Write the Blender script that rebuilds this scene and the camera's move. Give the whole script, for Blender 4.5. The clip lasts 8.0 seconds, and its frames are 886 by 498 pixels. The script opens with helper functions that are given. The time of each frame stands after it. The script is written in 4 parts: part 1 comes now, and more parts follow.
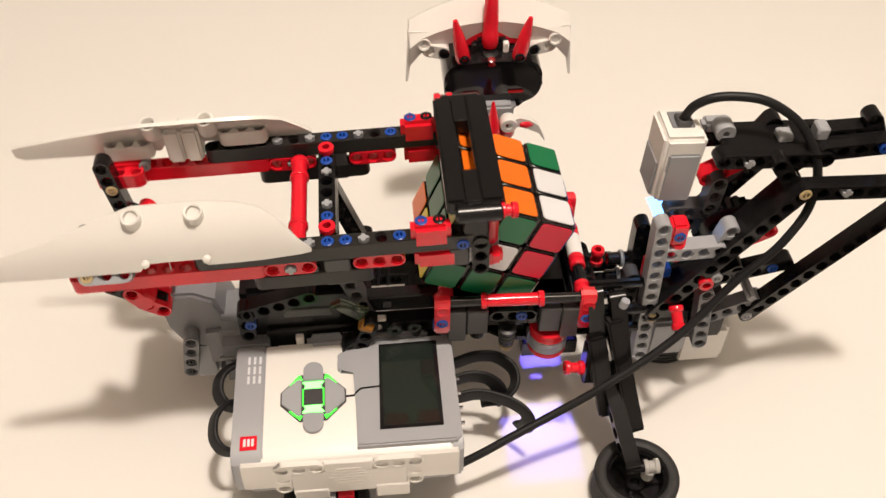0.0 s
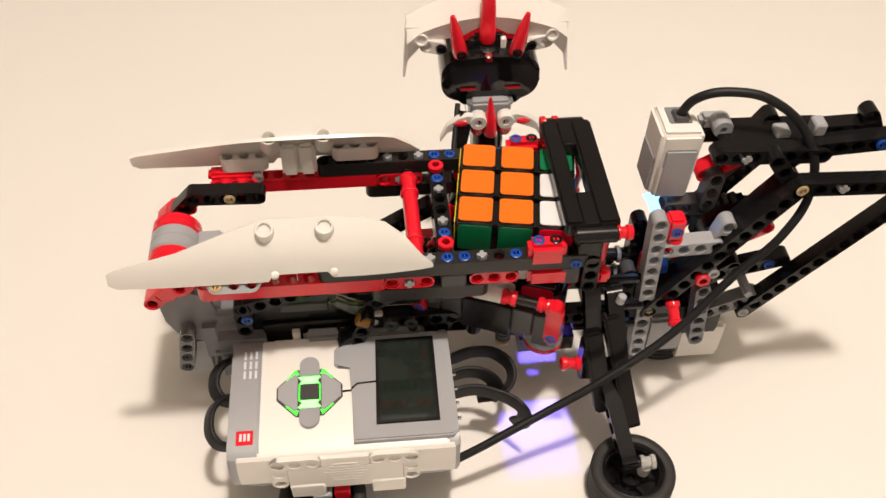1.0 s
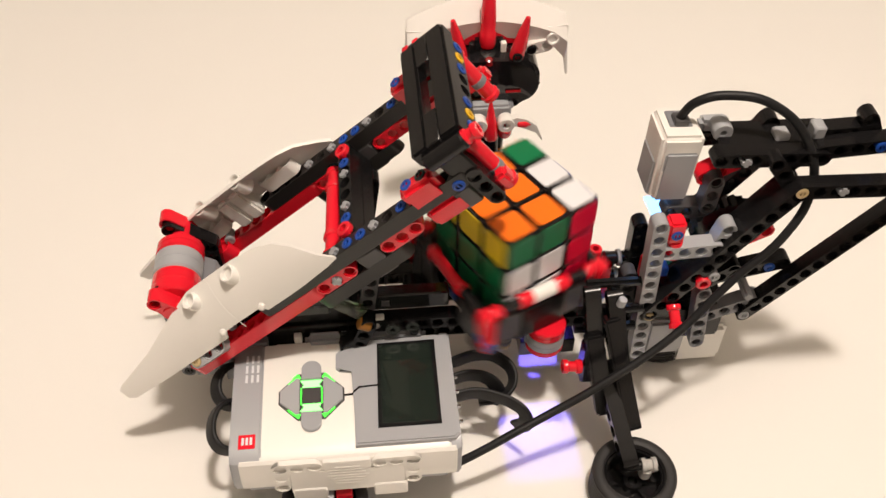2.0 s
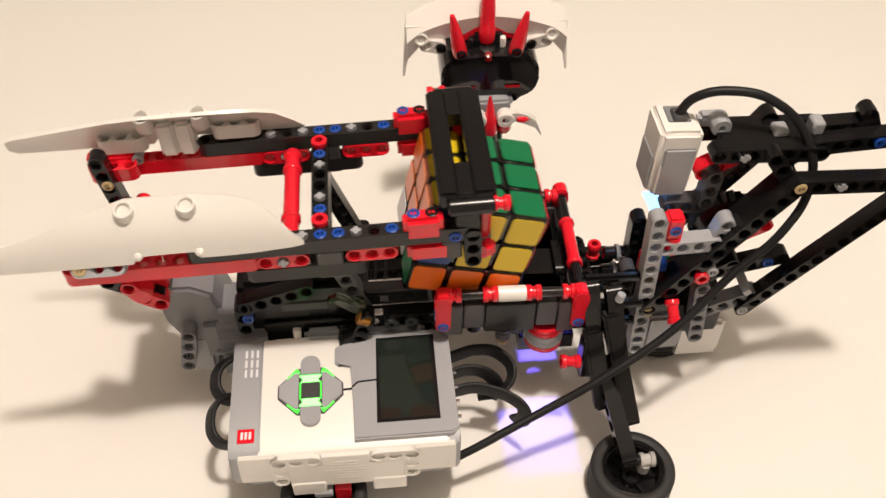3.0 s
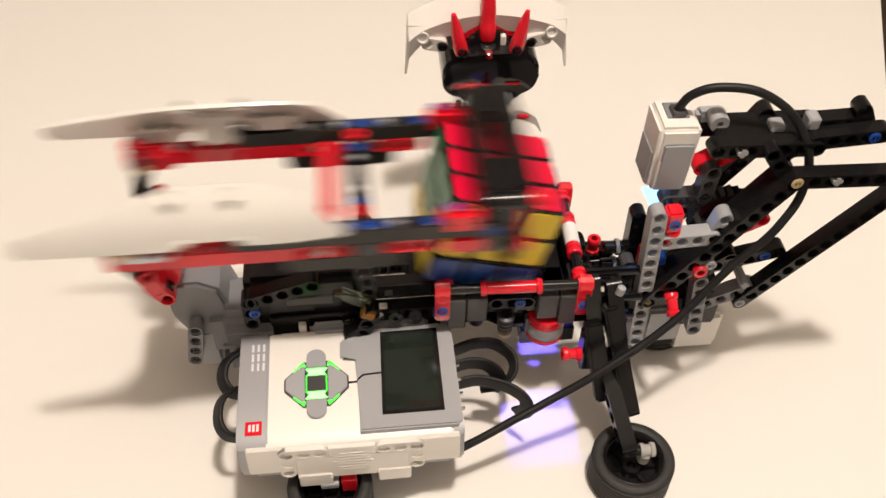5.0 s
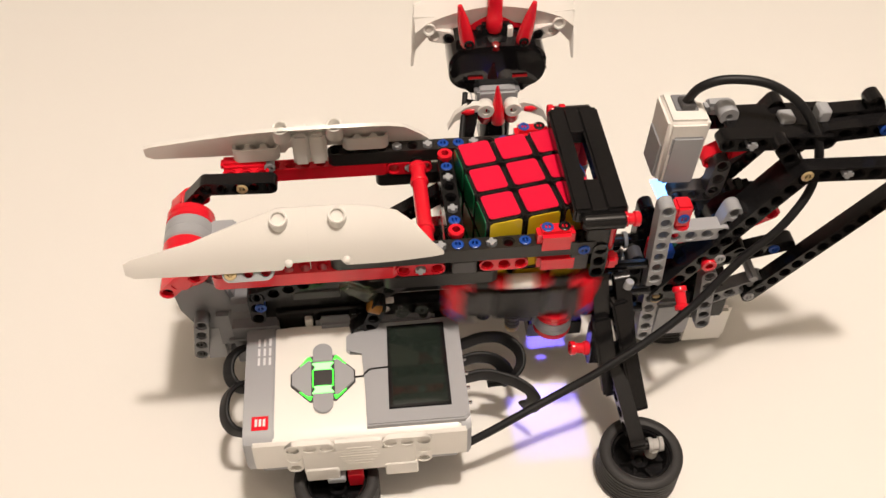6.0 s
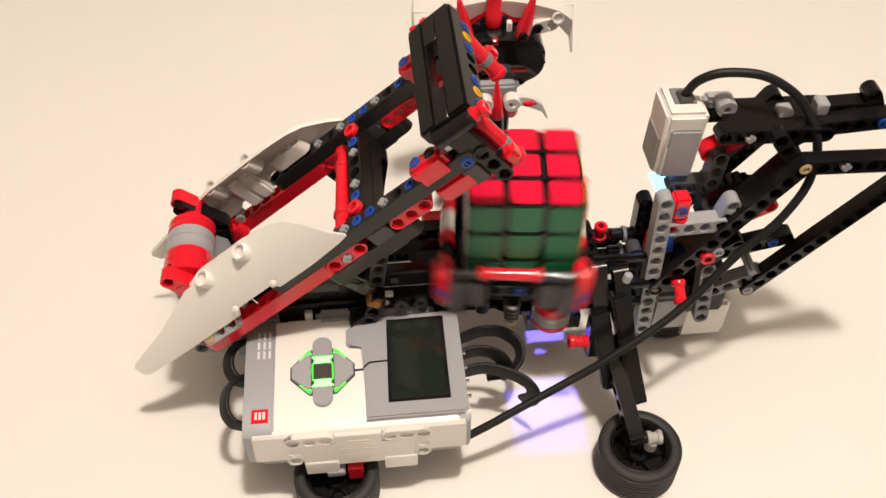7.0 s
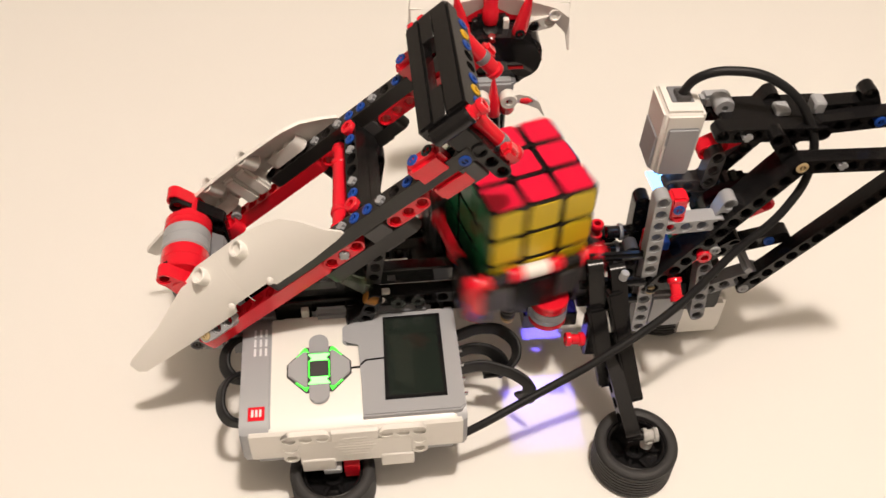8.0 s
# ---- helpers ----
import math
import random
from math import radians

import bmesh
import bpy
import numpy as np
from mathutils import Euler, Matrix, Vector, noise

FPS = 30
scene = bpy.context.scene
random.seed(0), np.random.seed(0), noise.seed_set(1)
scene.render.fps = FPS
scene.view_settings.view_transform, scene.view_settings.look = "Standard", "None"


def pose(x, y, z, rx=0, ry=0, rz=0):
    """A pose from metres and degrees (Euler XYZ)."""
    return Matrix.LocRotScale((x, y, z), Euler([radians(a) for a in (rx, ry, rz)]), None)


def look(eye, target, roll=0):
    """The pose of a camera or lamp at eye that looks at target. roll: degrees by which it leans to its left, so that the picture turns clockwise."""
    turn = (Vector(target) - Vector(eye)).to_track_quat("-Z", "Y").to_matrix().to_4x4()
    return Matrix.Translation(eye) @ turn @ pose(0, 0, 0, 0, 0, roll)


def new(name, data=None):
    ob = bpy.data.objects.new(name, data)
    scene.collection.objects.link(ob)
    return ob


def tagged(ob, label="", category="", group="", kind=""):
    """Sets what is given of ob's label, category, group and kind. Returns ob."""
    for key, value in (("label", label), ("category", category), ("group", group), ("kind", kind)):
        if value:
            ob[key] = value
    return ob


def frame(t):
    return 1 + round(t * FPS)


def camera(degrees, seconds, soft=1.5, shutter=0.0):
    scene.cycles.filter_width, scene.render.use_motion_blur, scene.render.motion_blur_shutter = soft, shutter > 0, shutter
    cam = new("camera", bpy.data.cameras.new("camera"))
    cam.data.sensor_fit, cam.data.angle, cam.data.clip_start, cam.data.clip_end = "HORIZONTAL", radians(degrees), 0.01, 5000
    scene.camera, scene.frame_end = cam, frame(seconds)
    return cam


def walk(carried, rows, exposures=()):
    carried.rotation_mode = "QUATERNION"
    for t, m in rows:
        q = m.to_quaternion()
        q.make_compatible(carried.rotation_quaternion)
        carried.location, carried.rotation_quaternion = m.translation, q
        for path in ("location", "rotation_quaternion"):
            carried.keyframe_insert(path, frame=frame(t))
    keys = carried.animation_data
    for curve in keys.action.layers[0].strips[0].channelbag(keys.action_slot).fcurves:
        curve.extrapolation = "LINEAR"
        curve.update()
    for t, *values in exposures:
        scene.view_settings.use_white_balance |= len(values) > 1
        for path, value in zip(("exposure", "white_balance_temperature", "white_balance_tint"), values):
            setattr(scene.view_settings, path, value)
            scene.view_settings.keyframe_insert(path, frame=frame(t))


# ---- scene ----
cam = camera(50.0, 8.0, soft=1.5, shutter=1.0)
walk(cam, [
    (0.0, pose(-0.0742, -0.3304, 0.4498, 43.24, -0.57, -5.32)),
    (0.5, pose(-0.0751, -0.3309, 0.4494, 43.30, -0.77, -5.35)),
    (1.0, pose(-0.0746, -0.3313, 0.4483, 43.16, -0.84, -5.37)),
    (1.5, pose(-0.0757, -0.3320, 0.4487, 43.44, -0.76, -5.51)),
    (3.0, pose(-0.0741, -0.3324, 0.4500, 43.04, -0.70, -5.41)),
    (3.5, pose(-0.0828, -0.3313, 0.4519, 42.88, -1.58, -5.60)),
    (4.0, pose(-0.0773, -0.3374, 0.4575, 43.34, -0.96, -5.51)),
    (4.5, pose(-0.0795, -0.3398, 0.4555, 43.27, -0.93, -5.89)),
    (6.0, pose(-0.0791, -0.3355, 0.4538, 42.35, -0.46, -5.61)),
    (6.5, pose(-0.0794, -0.3378, 0.4526, 42.49, -0.49, -5.68)),
    (7.0, pose(-0.0783, -0.3388, 0.4524, 42.37, -0.36, -5.59)),
    (7.5, pose(-0.0769, -0.3391, 0.4523, 42.18, -0.75, -5.85)),
    (8.0, pose(-0.0805, -0.3377, 0.4528, 42.11, -0.78, -5.82)),
])

# ---------------------------------------------------------------- light
world = bpy.data.worlds.new("world")
scene.world = world
world.use_nodes = True
world.node_tree.nodes["Background"].inputs[0].default_value = (1.0, 0.86, 0.70, 1)
world.node_tree.nodes["Background"].inputs[1].default_value = 0.42


lamp = bpy.data.lights.new("ceiling_lamp", "POINT")
lamp.energy, lamp.color, lamp.shadow_soft_size = 84.0, (1.0, 0.87, 0.765), 0.058
new("ceiling_lamp", lamp).matrix_basis = pose(0.11, -0.245, 1.66)
scene.view_settings.exposure = 0.0

# blue sensor light under the turntable, masked by an added hood with three openings
sensor = bpy.data.lights.new("sensor_light", "SPOT")
sensor.energy, sensor.color, sensor.spot_size, sensor.spot_blend, sensor.shadow_soft_size = 0.20, (0.16, 0.12, 1.0), radians(128), 0.05, 0.0004
new("sensor_light", sensor).matrix_basis = look((0.016, -0.008, 0.0428), (0.014, -0.020, 0.0), 0)

# ---------------------------------------------------------------- materials
def material(name, color, rough=0.35, metal=0.0, vary=0.06, grain=900.0, bump=0.02, coat=0.0, emit=0.0, spec=0.5, clear=0.0, big=25.0):
    m = bpy.data.materials.new(name)
    m.use_nodes = True
    nt = m.node_tree
    b = nt.nodes["Principled BSDF"]
    b.inputs["Metallic"].default_value = metal
    b.inputs["Coat Weight"].default_value = coat
    b.inputs["Specular IOR Level"].default_value = spec
    b.inputs["Transmission Weight"].default_value = clear
    co = nt.nodes.new("ShaderNodeTexCoord")
    n1, n2 = nt.nodes.new("ShaderNodeTexNoise"), nt.nodes.new("ShaderNodeTexNoise")
    for n, s in ((n1, grain), (n2, big)):
        n.inputs["Scale"].default_value = s
        n.inputs["Detail"].default_value = 3
        nt.links.new(co.outputs["Object"], n.inputs["Vector"])
    info = nt.nodes.new("ShaderNodeObjectInfo")
    add = nt.nodes.new("ShaderNodeMath")
    add.operation = "ADD"
    nt.links.new(n2.outputs["Fac"], add.inputs[0])
    nt.links.new(info.outputs["Random"], add.inputs[1])
    val = nt.nodes.new("ShaderNodeMapRange")
    val.inputs["From Max"].default_value = 2.0
    val.inputs["To Min"].default_value, val.inputs["To Max"].default_value = 1 - vary, 1 + vary
    nt.links.new(add.outputs[0], val.inputs["Value"])
    hsv = nt.nodes.new("ShaderNodeHueSaturation")
    hsv.inputs["Color"].default_value = (*color, 1)
    nt.links.new(val.outputs[0], hsv.inputs["Value"])
    nt.links.new(hsv.outputs[0], b.inputs["Base Color"])
    ro = nt.nodes.new("ShaderNodeMapRange")
    ro.inputs["To Min"].default_value, ro.inputs["To Max"].default_value = max(rough - 0.08, 0.02), rough + 0.08
    nt.links.new(n2.outputs["Fac"], ro.inputs["Value"])
    nt.links.new(ro.outputs[0], b.inputs["Roughness"])
    if bump:
        bp = nt.nodes.new("ShaderNodeBump")
        bp.inputs["Strength"].default_value = bump
        bp.inputs["Distance"].default_value = 0.001
        nt.links.new(n1.outputs["Fac"], bp.inputs["Height"])
        nt.links.new(bp.outputs[0], b.inputs["Normal"])
    if emit:
        b.inputs["Emission Color"].default_value = (*color, 1)
        b.inputs["Emission Strength"].default_value = emit
    return m


BLACK = material("black_plastic", (0.009, 0.0085, 0.009), 0.22, spec=0.38)
# lighter copy of the black plastic: reflected light on the rails put into the colour
RAIL = material("sheen_black_plastic", (0.019, 0.017, 0.016), 0.30, spec=0.45)
DARK = material("dark_grey_plastic", (0.060, 0.058, 0.060), 0.38)
GREY = material("light_grey_plastic", (0.36, 0.37, 0.39), 0.36)
MID = material("mid_grey_plastic", (0.20, 0.205, 0.22), 0.4)
WHITE = material("white_plastic", (0.80, 0.78, 0.74), 0.32)
RED = material("red_plastic", (0.78, 0.012, 0.028), 0.17, coat=0.3)
BLUE = material("blue_plastic", (0.010, 0.065, 0.36), 0.3)
TAN = material("tan_plastic", (0.55, 0.42, 0.22), 0.36)
YELLOW = material("yellow_plastic", (0.75, 0.45, 0.02), 0.36)
TEAL = material("teal_plastic", (0.01, 0.17, 0.13), 0.36)
AMBER = material("amber_plastic", (0.36, 0.15, 0.02), 0.36)
GLOSS = material("glossy_black_plastic", (0.010, 0.009, 0.010), 0.10, bump=0, spec=0.6)
RUBBER = material("rubber", (0.022, 0.021, 0.021), 0.62, bump=0.12, vary=0.15)
CABLE = material("cable_sheath", (0.010, 0.010, 0.011), 0.50, bump=0.03, spec=0.3)
DIM_RED = material("dim_red_lens", (0.22, 0.006, 0.008), 0.15, bump=0)
STEEL = material("steel_clip", (0.55, 0.55, 0.57), 0.25, metal=1.0)
TINTED = material("greenish_clear_plastic", (0.50, 0.56, 0.44), 0.08, clear=0.93, bump=0)
CLEAR = material("clear_plastic", (0.92, 0.91, 0.88), 0.14, clear=0.6, bump=0)
SCREEN = material("screen_glass", (0.014, 0.020, 0.016), 0.10, bump=0, vary=0.2, coat=0.4)
BEZEL = material("screen_frame", (0.008, 0.008, 0.009), 0.22, bump=0)
GLOW = material("green_light", (0.06, 1.0, 0.05), 0.4, emit=1.6, bump=0)
GLOW_HOT = material("green_light_core", (0.22, 1.0, 0.20), 0.4, emit=2.4, bump=0)
BLUE_GLOW = material("sensor_light", (0.20, 0.48, 1.0), 0.4, emit=3.4, bump=0)
PRINT = material("light_print", (0.72, 0.73, 0.75), 0.5, bump=0)
CUBE_BLACK = material("puzzle_black", (0.010, 0.009, 0.009), 0.14, spec=0.7)
STICKERS = {
    "R": material("red_sticker", (0.72, 0.004, 0.042), 0.3, vary=0.04),
    "O": material("orange_sticker", (0.90, 0.17, 0.010), 0.3, vary=0.04),
    "Y": material("yellow_sticker", (0.74, 0.54, 0.016), 0.3, vary=0.04),
    "W": material("white_sticker", (0.74, 0.74, 0.76), 0.3, vary=0.04),
    "G": material("green_sticker", (0.004, 0.165, 0.060), 0.3, vary=0.04),
    "B": material("blue_sticker", (0.010, 0.055, 0.26), 0.3, vary=0.04),
}
TABLE = material("white_table_laminate", (0.84, 0.82, 0.78), 0.45, vary=0.03, grain=300, bump=0.015, big=4)
WALL = material("painted_wall", (0.80, 0.76, 0.70), 0.8, vary=0.05, grain=200, bump=0.05, big=2)
CEILING = material("ceiling_paint", (0.46, 0.43, 0.38), 0.85, grain=200, big=2)
CARPET = material("brown_carpet", (0.055, 0.036, 0.022), 0.95, vary=0.35, grain=500, bump=0.6, big=60)

# ---------------------------------------------------------------- mesh helpers (millimetres in, metres out)
WORLD = {}
MESHES = {}
Z = Vector((0, 0, 1))


def V(*a):
    return Vector(a)


def mesh_of(bm, mat, name, angle=38):
    bmesh.ops.recalc_face_normals(bm, faces=bm.faces)
    bm.transform(Matrix.Scale(0.001, 4))
    me = bpy.data.meshes.new(name)
    bm.to_mesh(me)
    bm.free()
    me.materials.append(mat)
    for p in me.polygons:
        p.use_smooth = True
    me.set_sharp_from_angle(angle=radians(angle))
    return me


def thing(name, label, category, at=(0, 0, 0), group="", kind=""):
    ob = new(name)
    ob.empty_display_size = 0.01
    ob.matrix_basis = Matrix.Translation(V(*at) * 0.001)
    WORLD[ob] = ob.matrix_basis.copy()
    return tagged(ob, label, category, group, kind)


def put(name, me, parent, m=None, label=""):
    """A mesh as a part under a thing, at the world pose m (metres)."""
    m = m or Matrix()
    ob = new(name, me)
    ob.parent = parent
    ob.matrix_basis = (WORLD[parent].inverted() @ m) if parent else m
    WORLD[ob] = m
    return tagged(ob, label) if label else ob


def part(name, bm, mat, parent, label="", angle=38):
    return put(name, mesh_of(bm, mat, name, angle), parent, None, label)


def frame_at(p, x, z):
    """The pose (metres) at p (mm) whose local x runs along x and local z along z as near as can be."""
    x = V(*x).normalized()
    z = V(*z)
    y = z.cross(x).normalized()
    z = x.cross(y)
    m = Matrix((x, y, z)).transposed().to_4x4()
    m.translation = V(*p) * 0.001
    return m


def add_box(bm, lo, hi, bevel=0.5, m=None, seg=1):
    g = bmesh.ops.create_cube(bm, size=1)
    vs = g["verts"]
    c = [(a + b) / 2 for a, b in zip(lo, hi)]
    for v in vs:
        v.co = V(*[c[i] + v.co[i] * abs(hi[i] - lo[i]) for i in range(3)])
    es = list({e for v in vs for e in v.link_edges})
    if bevel:
        r = bmesh.ops.bevel(bm, geom=es, offset=bevel, segments=seg, affect="EDGES", clamp_overlap=True)
        vs = list({v for f in r["faces"] for v in f.verts} | {v for v in vs if v.is_valid})
    if m:
        bmesh.ops.transform(bm, matrix=m, verts=vs)
    return bm


def box(lo, hi, bevel=0.5, seg=1):
    return add_box(bmesh.new(), lo, hi, bevel, None, seg)


def basis(p, d):
    d = V(*d).normalized()
    x = V(1, 0, 0) if abs(d.x) < 0.8 else V(0, 1, 0)
    x = (x - d * x.dot(d)).normalized()
    m = Matrix((x, d.cross(x), d)).transposed().to_4x4()
    m.translation = V(*p)
    return m


def add_lathe(bm, prof, p, d, seg=20):
    """Turns a profile of (radius, height) about the axis d through p."""
    m = basis(p, d)
    rings = []
    for r, h in prof:
        if r < 1e-6:
            rings.append([bm.verts.new(m @ V(0, 0, h))])
        else:
            rings.append([bm.verts.new(m @ V(r * math.cos(2 * math.pi * k / seg), r * math.sin(2 * math.pi * k / seg), h)) for k in range(seg)])
    for a, b in zip(rings, rings[1:]):
        for k in range(seg):
            q = (k + 1) % seg
            f = [a[k % len(a)], a[q % len(a)], b[q % len(b)], b[k % len(b)]]
            f = list(dict.fromkeys(f))
            if len(f) > 2:
                bm.faces.new(f)
    return bm


def lathe(prof, p=(0, 0, 0), d=(0, 0, 1), seg=20):
    return add_lathe(bmesh.new(), prof, p, d, seg)


def rod(r, p, q, seg=16, chamfer=0.3):
    d = V(*q) - V(*p)
    n = d.length
    return lathe([(0, 0), (r - chamfer, 0), (r, chamfer), (r, n - chamfer), (r - chamfer, n), (0, n)], p, d, seg)


def add_prism(bm, outline, h0, h1, m=None, bevel=0.0):
    """Extrudes an outline in xy from z = h0 to h1."""
    m = m or Matrix()
    lo = [bm.verts.new(m @ V(x, y, h0)) for x, y in outline]
    hi = [bm.verts.new(m @ V(x, y, h1)) for x, y in outline]
    n = len(outline)
    fs = [bm.faces.new(lo[::-1]), bm.faces.new(hi)]
    for k in range(n):
        fs.append(bm.faces.new((lo[k], lo[(k + 1) % n], hi[(k + 1) % n], hi[k])))
    if bevel:
        es = list({e for f in fs[:2] for e in f.edges})
        bmesh.ops.bevel(bm, geom=es, offset=bevel, segments=2, affect="EDGES", clamp_overlap=True)
    return bm


def prism(outline, h0, h1, m=None, bevel=0.0):
    return add_prism(bmesh.new(), outline, h0, h1, m, bevel)


def beam_bm(n, thick=7.8, width=7.8):
    """A studless beam of n holes 8 mm apart along x, holes along z."""
    bm = bmesh.new()
    hw, seg = width / 2, 16
    for i in range(n):
        cx, rings = 8.0 * i, {}
        flat = []
        for s in (1, -1):
            zt = s * thick / 2
            zi = zt - s * 0.9
            ro, rc, ri, rh = [], [], [], []
            for k in range(seg):
                c, sn = math.cos(2 * math.pi * k / seg), math.sin(2 * math.pi * k / seg)
                if (i == 0 and c < 1e-6) or (i == n - 1 and c > -1e-6):
                    x, y, arc = hw * c, hw * sn, True
                else:
                    mx = max(abs(c), abs(sn))
                    x, y, arc = 4 * c / mx, hw * sn / mx, False
                if s == 1:
                    flat.append((arc, abs(y) > hw - 1e-3))
                ro.append(bm.verts.new((cx + x, y, zt)))
                rc.append(bm.verts.new((cx + 3.1 * c, 3.1 * sn, zt)))
                ri.append(bm.verts.new((cx + 3.1 * c, 3.1 * sn, zi)))
                rh.append(bm.verts.new((cx + 2.45 * c, 2.45 * sn, zi)))
            rings[s] = (ro, rc, ri, rh)
            for k in range(seg):
                q = (k + 1) % seg
                for a, b in ((ro, rc), (rc, ri), (ri, rh)):
                    bm.faces.new((a[k], a[q], b[q], b[k]))
        a, b = rings[1], rings[-1]
        for k in range(seg):
            q = (k + 1) % seg
            bm.faces.new((a[3][k], a[3][q], b[3][q], b[3][k]))
            if (flat[k][0] and flat[q][0]) or (flat[k][1] and flat[q][1]):
                bm.faces.new((a[0][k], a[0][q], b[0][q], b[0][k]))
    bmesh.ops.remove_doubles(bm, verts=bm.verts, dist=0.02)
    return bm


def beam(parent, p, q, axis, mat=BLACK, name="beam", label="", thick=7.8):
    """A beam from hole centre p to hole centre q (mm), its holes along axis."""
    n = max(2, round((V(*q) - V(*p)).length / 8) + 1)
    key = (n, mat.name, thick)
    if key not in MESHES:
        MESHES[key] = mesh_of(beam_bm(n, thick), mat, "beam")
    return put(name, MESHES[key], parent, frame_at(p, V(*q) - V(*p), axis), label)


def stock(key, mat, make):
    """A shared mesh: built once for each key and material."""
    key = (key, mat.name)
    if key not in MESHES:
        MESHES[key] = mesh_of(make(), mat, key[0])
    return MESHES[key]


def pin_bm():
    bm = lathe([(0, -3.2), (2.35, -3.2), (2.35, 3.2), (2.9, 3.3), (2.9, 3.9), (2.3, 4.2), (1.5, 4.2), (1.4, 2.4), (0, 2.4)], seg=16)
    return add_box(bm, (-0.35, -2.6, 3.8), (0.35, 2.6, 4.3), 0)


def cross_bm(length):
    w, r = 0.9, 2.35
    return prism([(w, w), (w, r), (-w, r), (-w, w), (-r, w), (-r, -w), (-w, -w), (-w, -r), (w, -r), (w, -w), (r, -w), (r, w)], -length / 2, length / 2, None, 0.15)


def pin(parent, p, axis, mat=BLUE):
    """A friction pin whose head shows at p, facing along axis."""
    a = V(*axis).normalized()
    x = V(1, 0, 0) if abs(a.x) < 0.8 else V(0, 1, 0)
    return put("pin", stock("pin", mat, pin_bm), parent, frame_at(V(*p) - a * 3.9, x, a))


def axle_end(parent, p, axis, mat=GREY, length=9.0):
    a = V(*axis).normalized()
    x = V(1, 0, 0) if abs(a.x) < 0.8 else V(0, 1, 0)
    return put("axle", stock("axle_%d" % length, mat, lambda: cross_bm(length)), parent, frame_at(V(*p) - a * (length / 2 - 0.5), x, a))


def axle(parent, p, q, mat=BLACK):
    d = V(*q) - V(*p)
    x = V(1, 0, 0) if abs(d.normalized().x) < 0.8 else V(0, 1, 0)
    n = round(d.length)
    return put("axle", stock("axle_%d" % n, mat, lambda: cross_bm(n)), parent, frame_at((V(*p) + V(*q)) / 2, x, d))


def sleeve(parent, p, q, mat=RED, name="connector", r=3.7):
    """A round connector sleeve with flared ends and a hollow bore, from p to q."""
    d = V(*q) - V(*p)
    n = d.length
    w = r - 0.9
    prof = [(1.8, 3), (1.8, 0), (r - 0.3, 0), (r, 0.4), (r, 2.6), (w, 3.2), (w, n - 3.2), (r, n - 2.6), (r, n - 0.4), (r - 0.3, n), (1.8, n), (1.8, n - 3)]
    return part(name, lathe(prof, p, d, 18), mat, parent)


def bush(parent, p, axis, mat=GREY, n=8.0):
    prof = [(1.9, 0), (3.6, 0), (3.7, 0.3), (3.7, 1.8), (2.9, 2.2), (2.9, n - 2.2), (3.7, n - 1.8), (3.7, n - 0.3), (3.6, n), (1.9, n), (1.9, 0)]
    return part("bush", lathe(prof, p, axis, 18), mat, parent)


def cable(name, points, r, mat, label, flat=0.0):
    """A cord through points (mm), r thick, and flat wider on each side."""
    cu = bpy.data.curves.new(name, "CURVE")
    cu.dimensions, cu.resolution_u = "3D", 10
    sp = cu.splines.new("BEZIER")
    sp.bezier_points.add(len(points) - 1)
    for b, p in zip(sp.bezier_points, points):
        b.co = V(*p) * 0.001
        b.handle_left_type = b.handle_right_type = "AUTO"
    cu.bevel_depth, cu.bevel_resolution, cu.use_fill_caps = r * 0.001, 4, True
    cu.extrude = flat * 0.001
    tmp = new("cord_curve", cu)
    dg = bpy.context.evaluated_depsgraph_get()
    me = bpy.data.meshes.new_from_object(tmp.evaluated_get(dg))
    bpy.data.objects.remove(tmp)
    bpy.data.curves.remove(cu)
    me.materials.clear()
    me.materials.append(mat)
    for p in me.polygons:
        p.use_smooth = True
    ob = new(name, me)
    return tagged(ob, label, "cable")

# ---------------------------------------------------------------- the place
def structure(name, bm, mat, label, category):
    return tagged(part(name, bm, mat, None), label, category, kind="structure")


# the table
structure("table", prism([(62, -472), (646, 1018), (-564, 1492), (-1148, 2)], -28, 0, None, 0.6), TABLE, "white laminate table top with a straight outer edge", "table")
for x, y in ((60, -395), (575, 965), (-535, 1400), (-1060, 20)):
    structure("table_leg", box((x - 25, y - 25, -740), (x + 25, y + 25, -28.2), 3), TABLE, "white square table leg on the carpet", "table leg")
structure("table_seam", box((1.2, 190, 0.0), (2.2, 900, 0.25), 0), GREY, "thin grey seam in the white table top", "seam")
structure("floor", box((-2500, -2500, -760), (2500, 2500, -740), 0), CARPET, "dark brown carpet floor", "floor")
for nm, lo, hi in (("wall_north", (-2500, 2500, -740), (2500, 2600, 1960)), ("wall_south", (-2500, -2600, -740), (2500, -2500, 1960)),
                   ("wall_east", (2500, -2600, -740), (2600, 2600, 1960)), ("wall_west", (-2600, -2600, -740), (-2500, 2600, 1960))):
    structure(nm, box(lo, hi, 0), WALL, "plain beige painted wall", "wall")
structure("ceiling", box((-2600, -2600, 1962), (2600, 2600, 2050), 0), CEILING, "plain white ceiling", "ceiling")

F, U, X_ = (0, -1, 0), (0, 0, 1), (1, 0, 0)

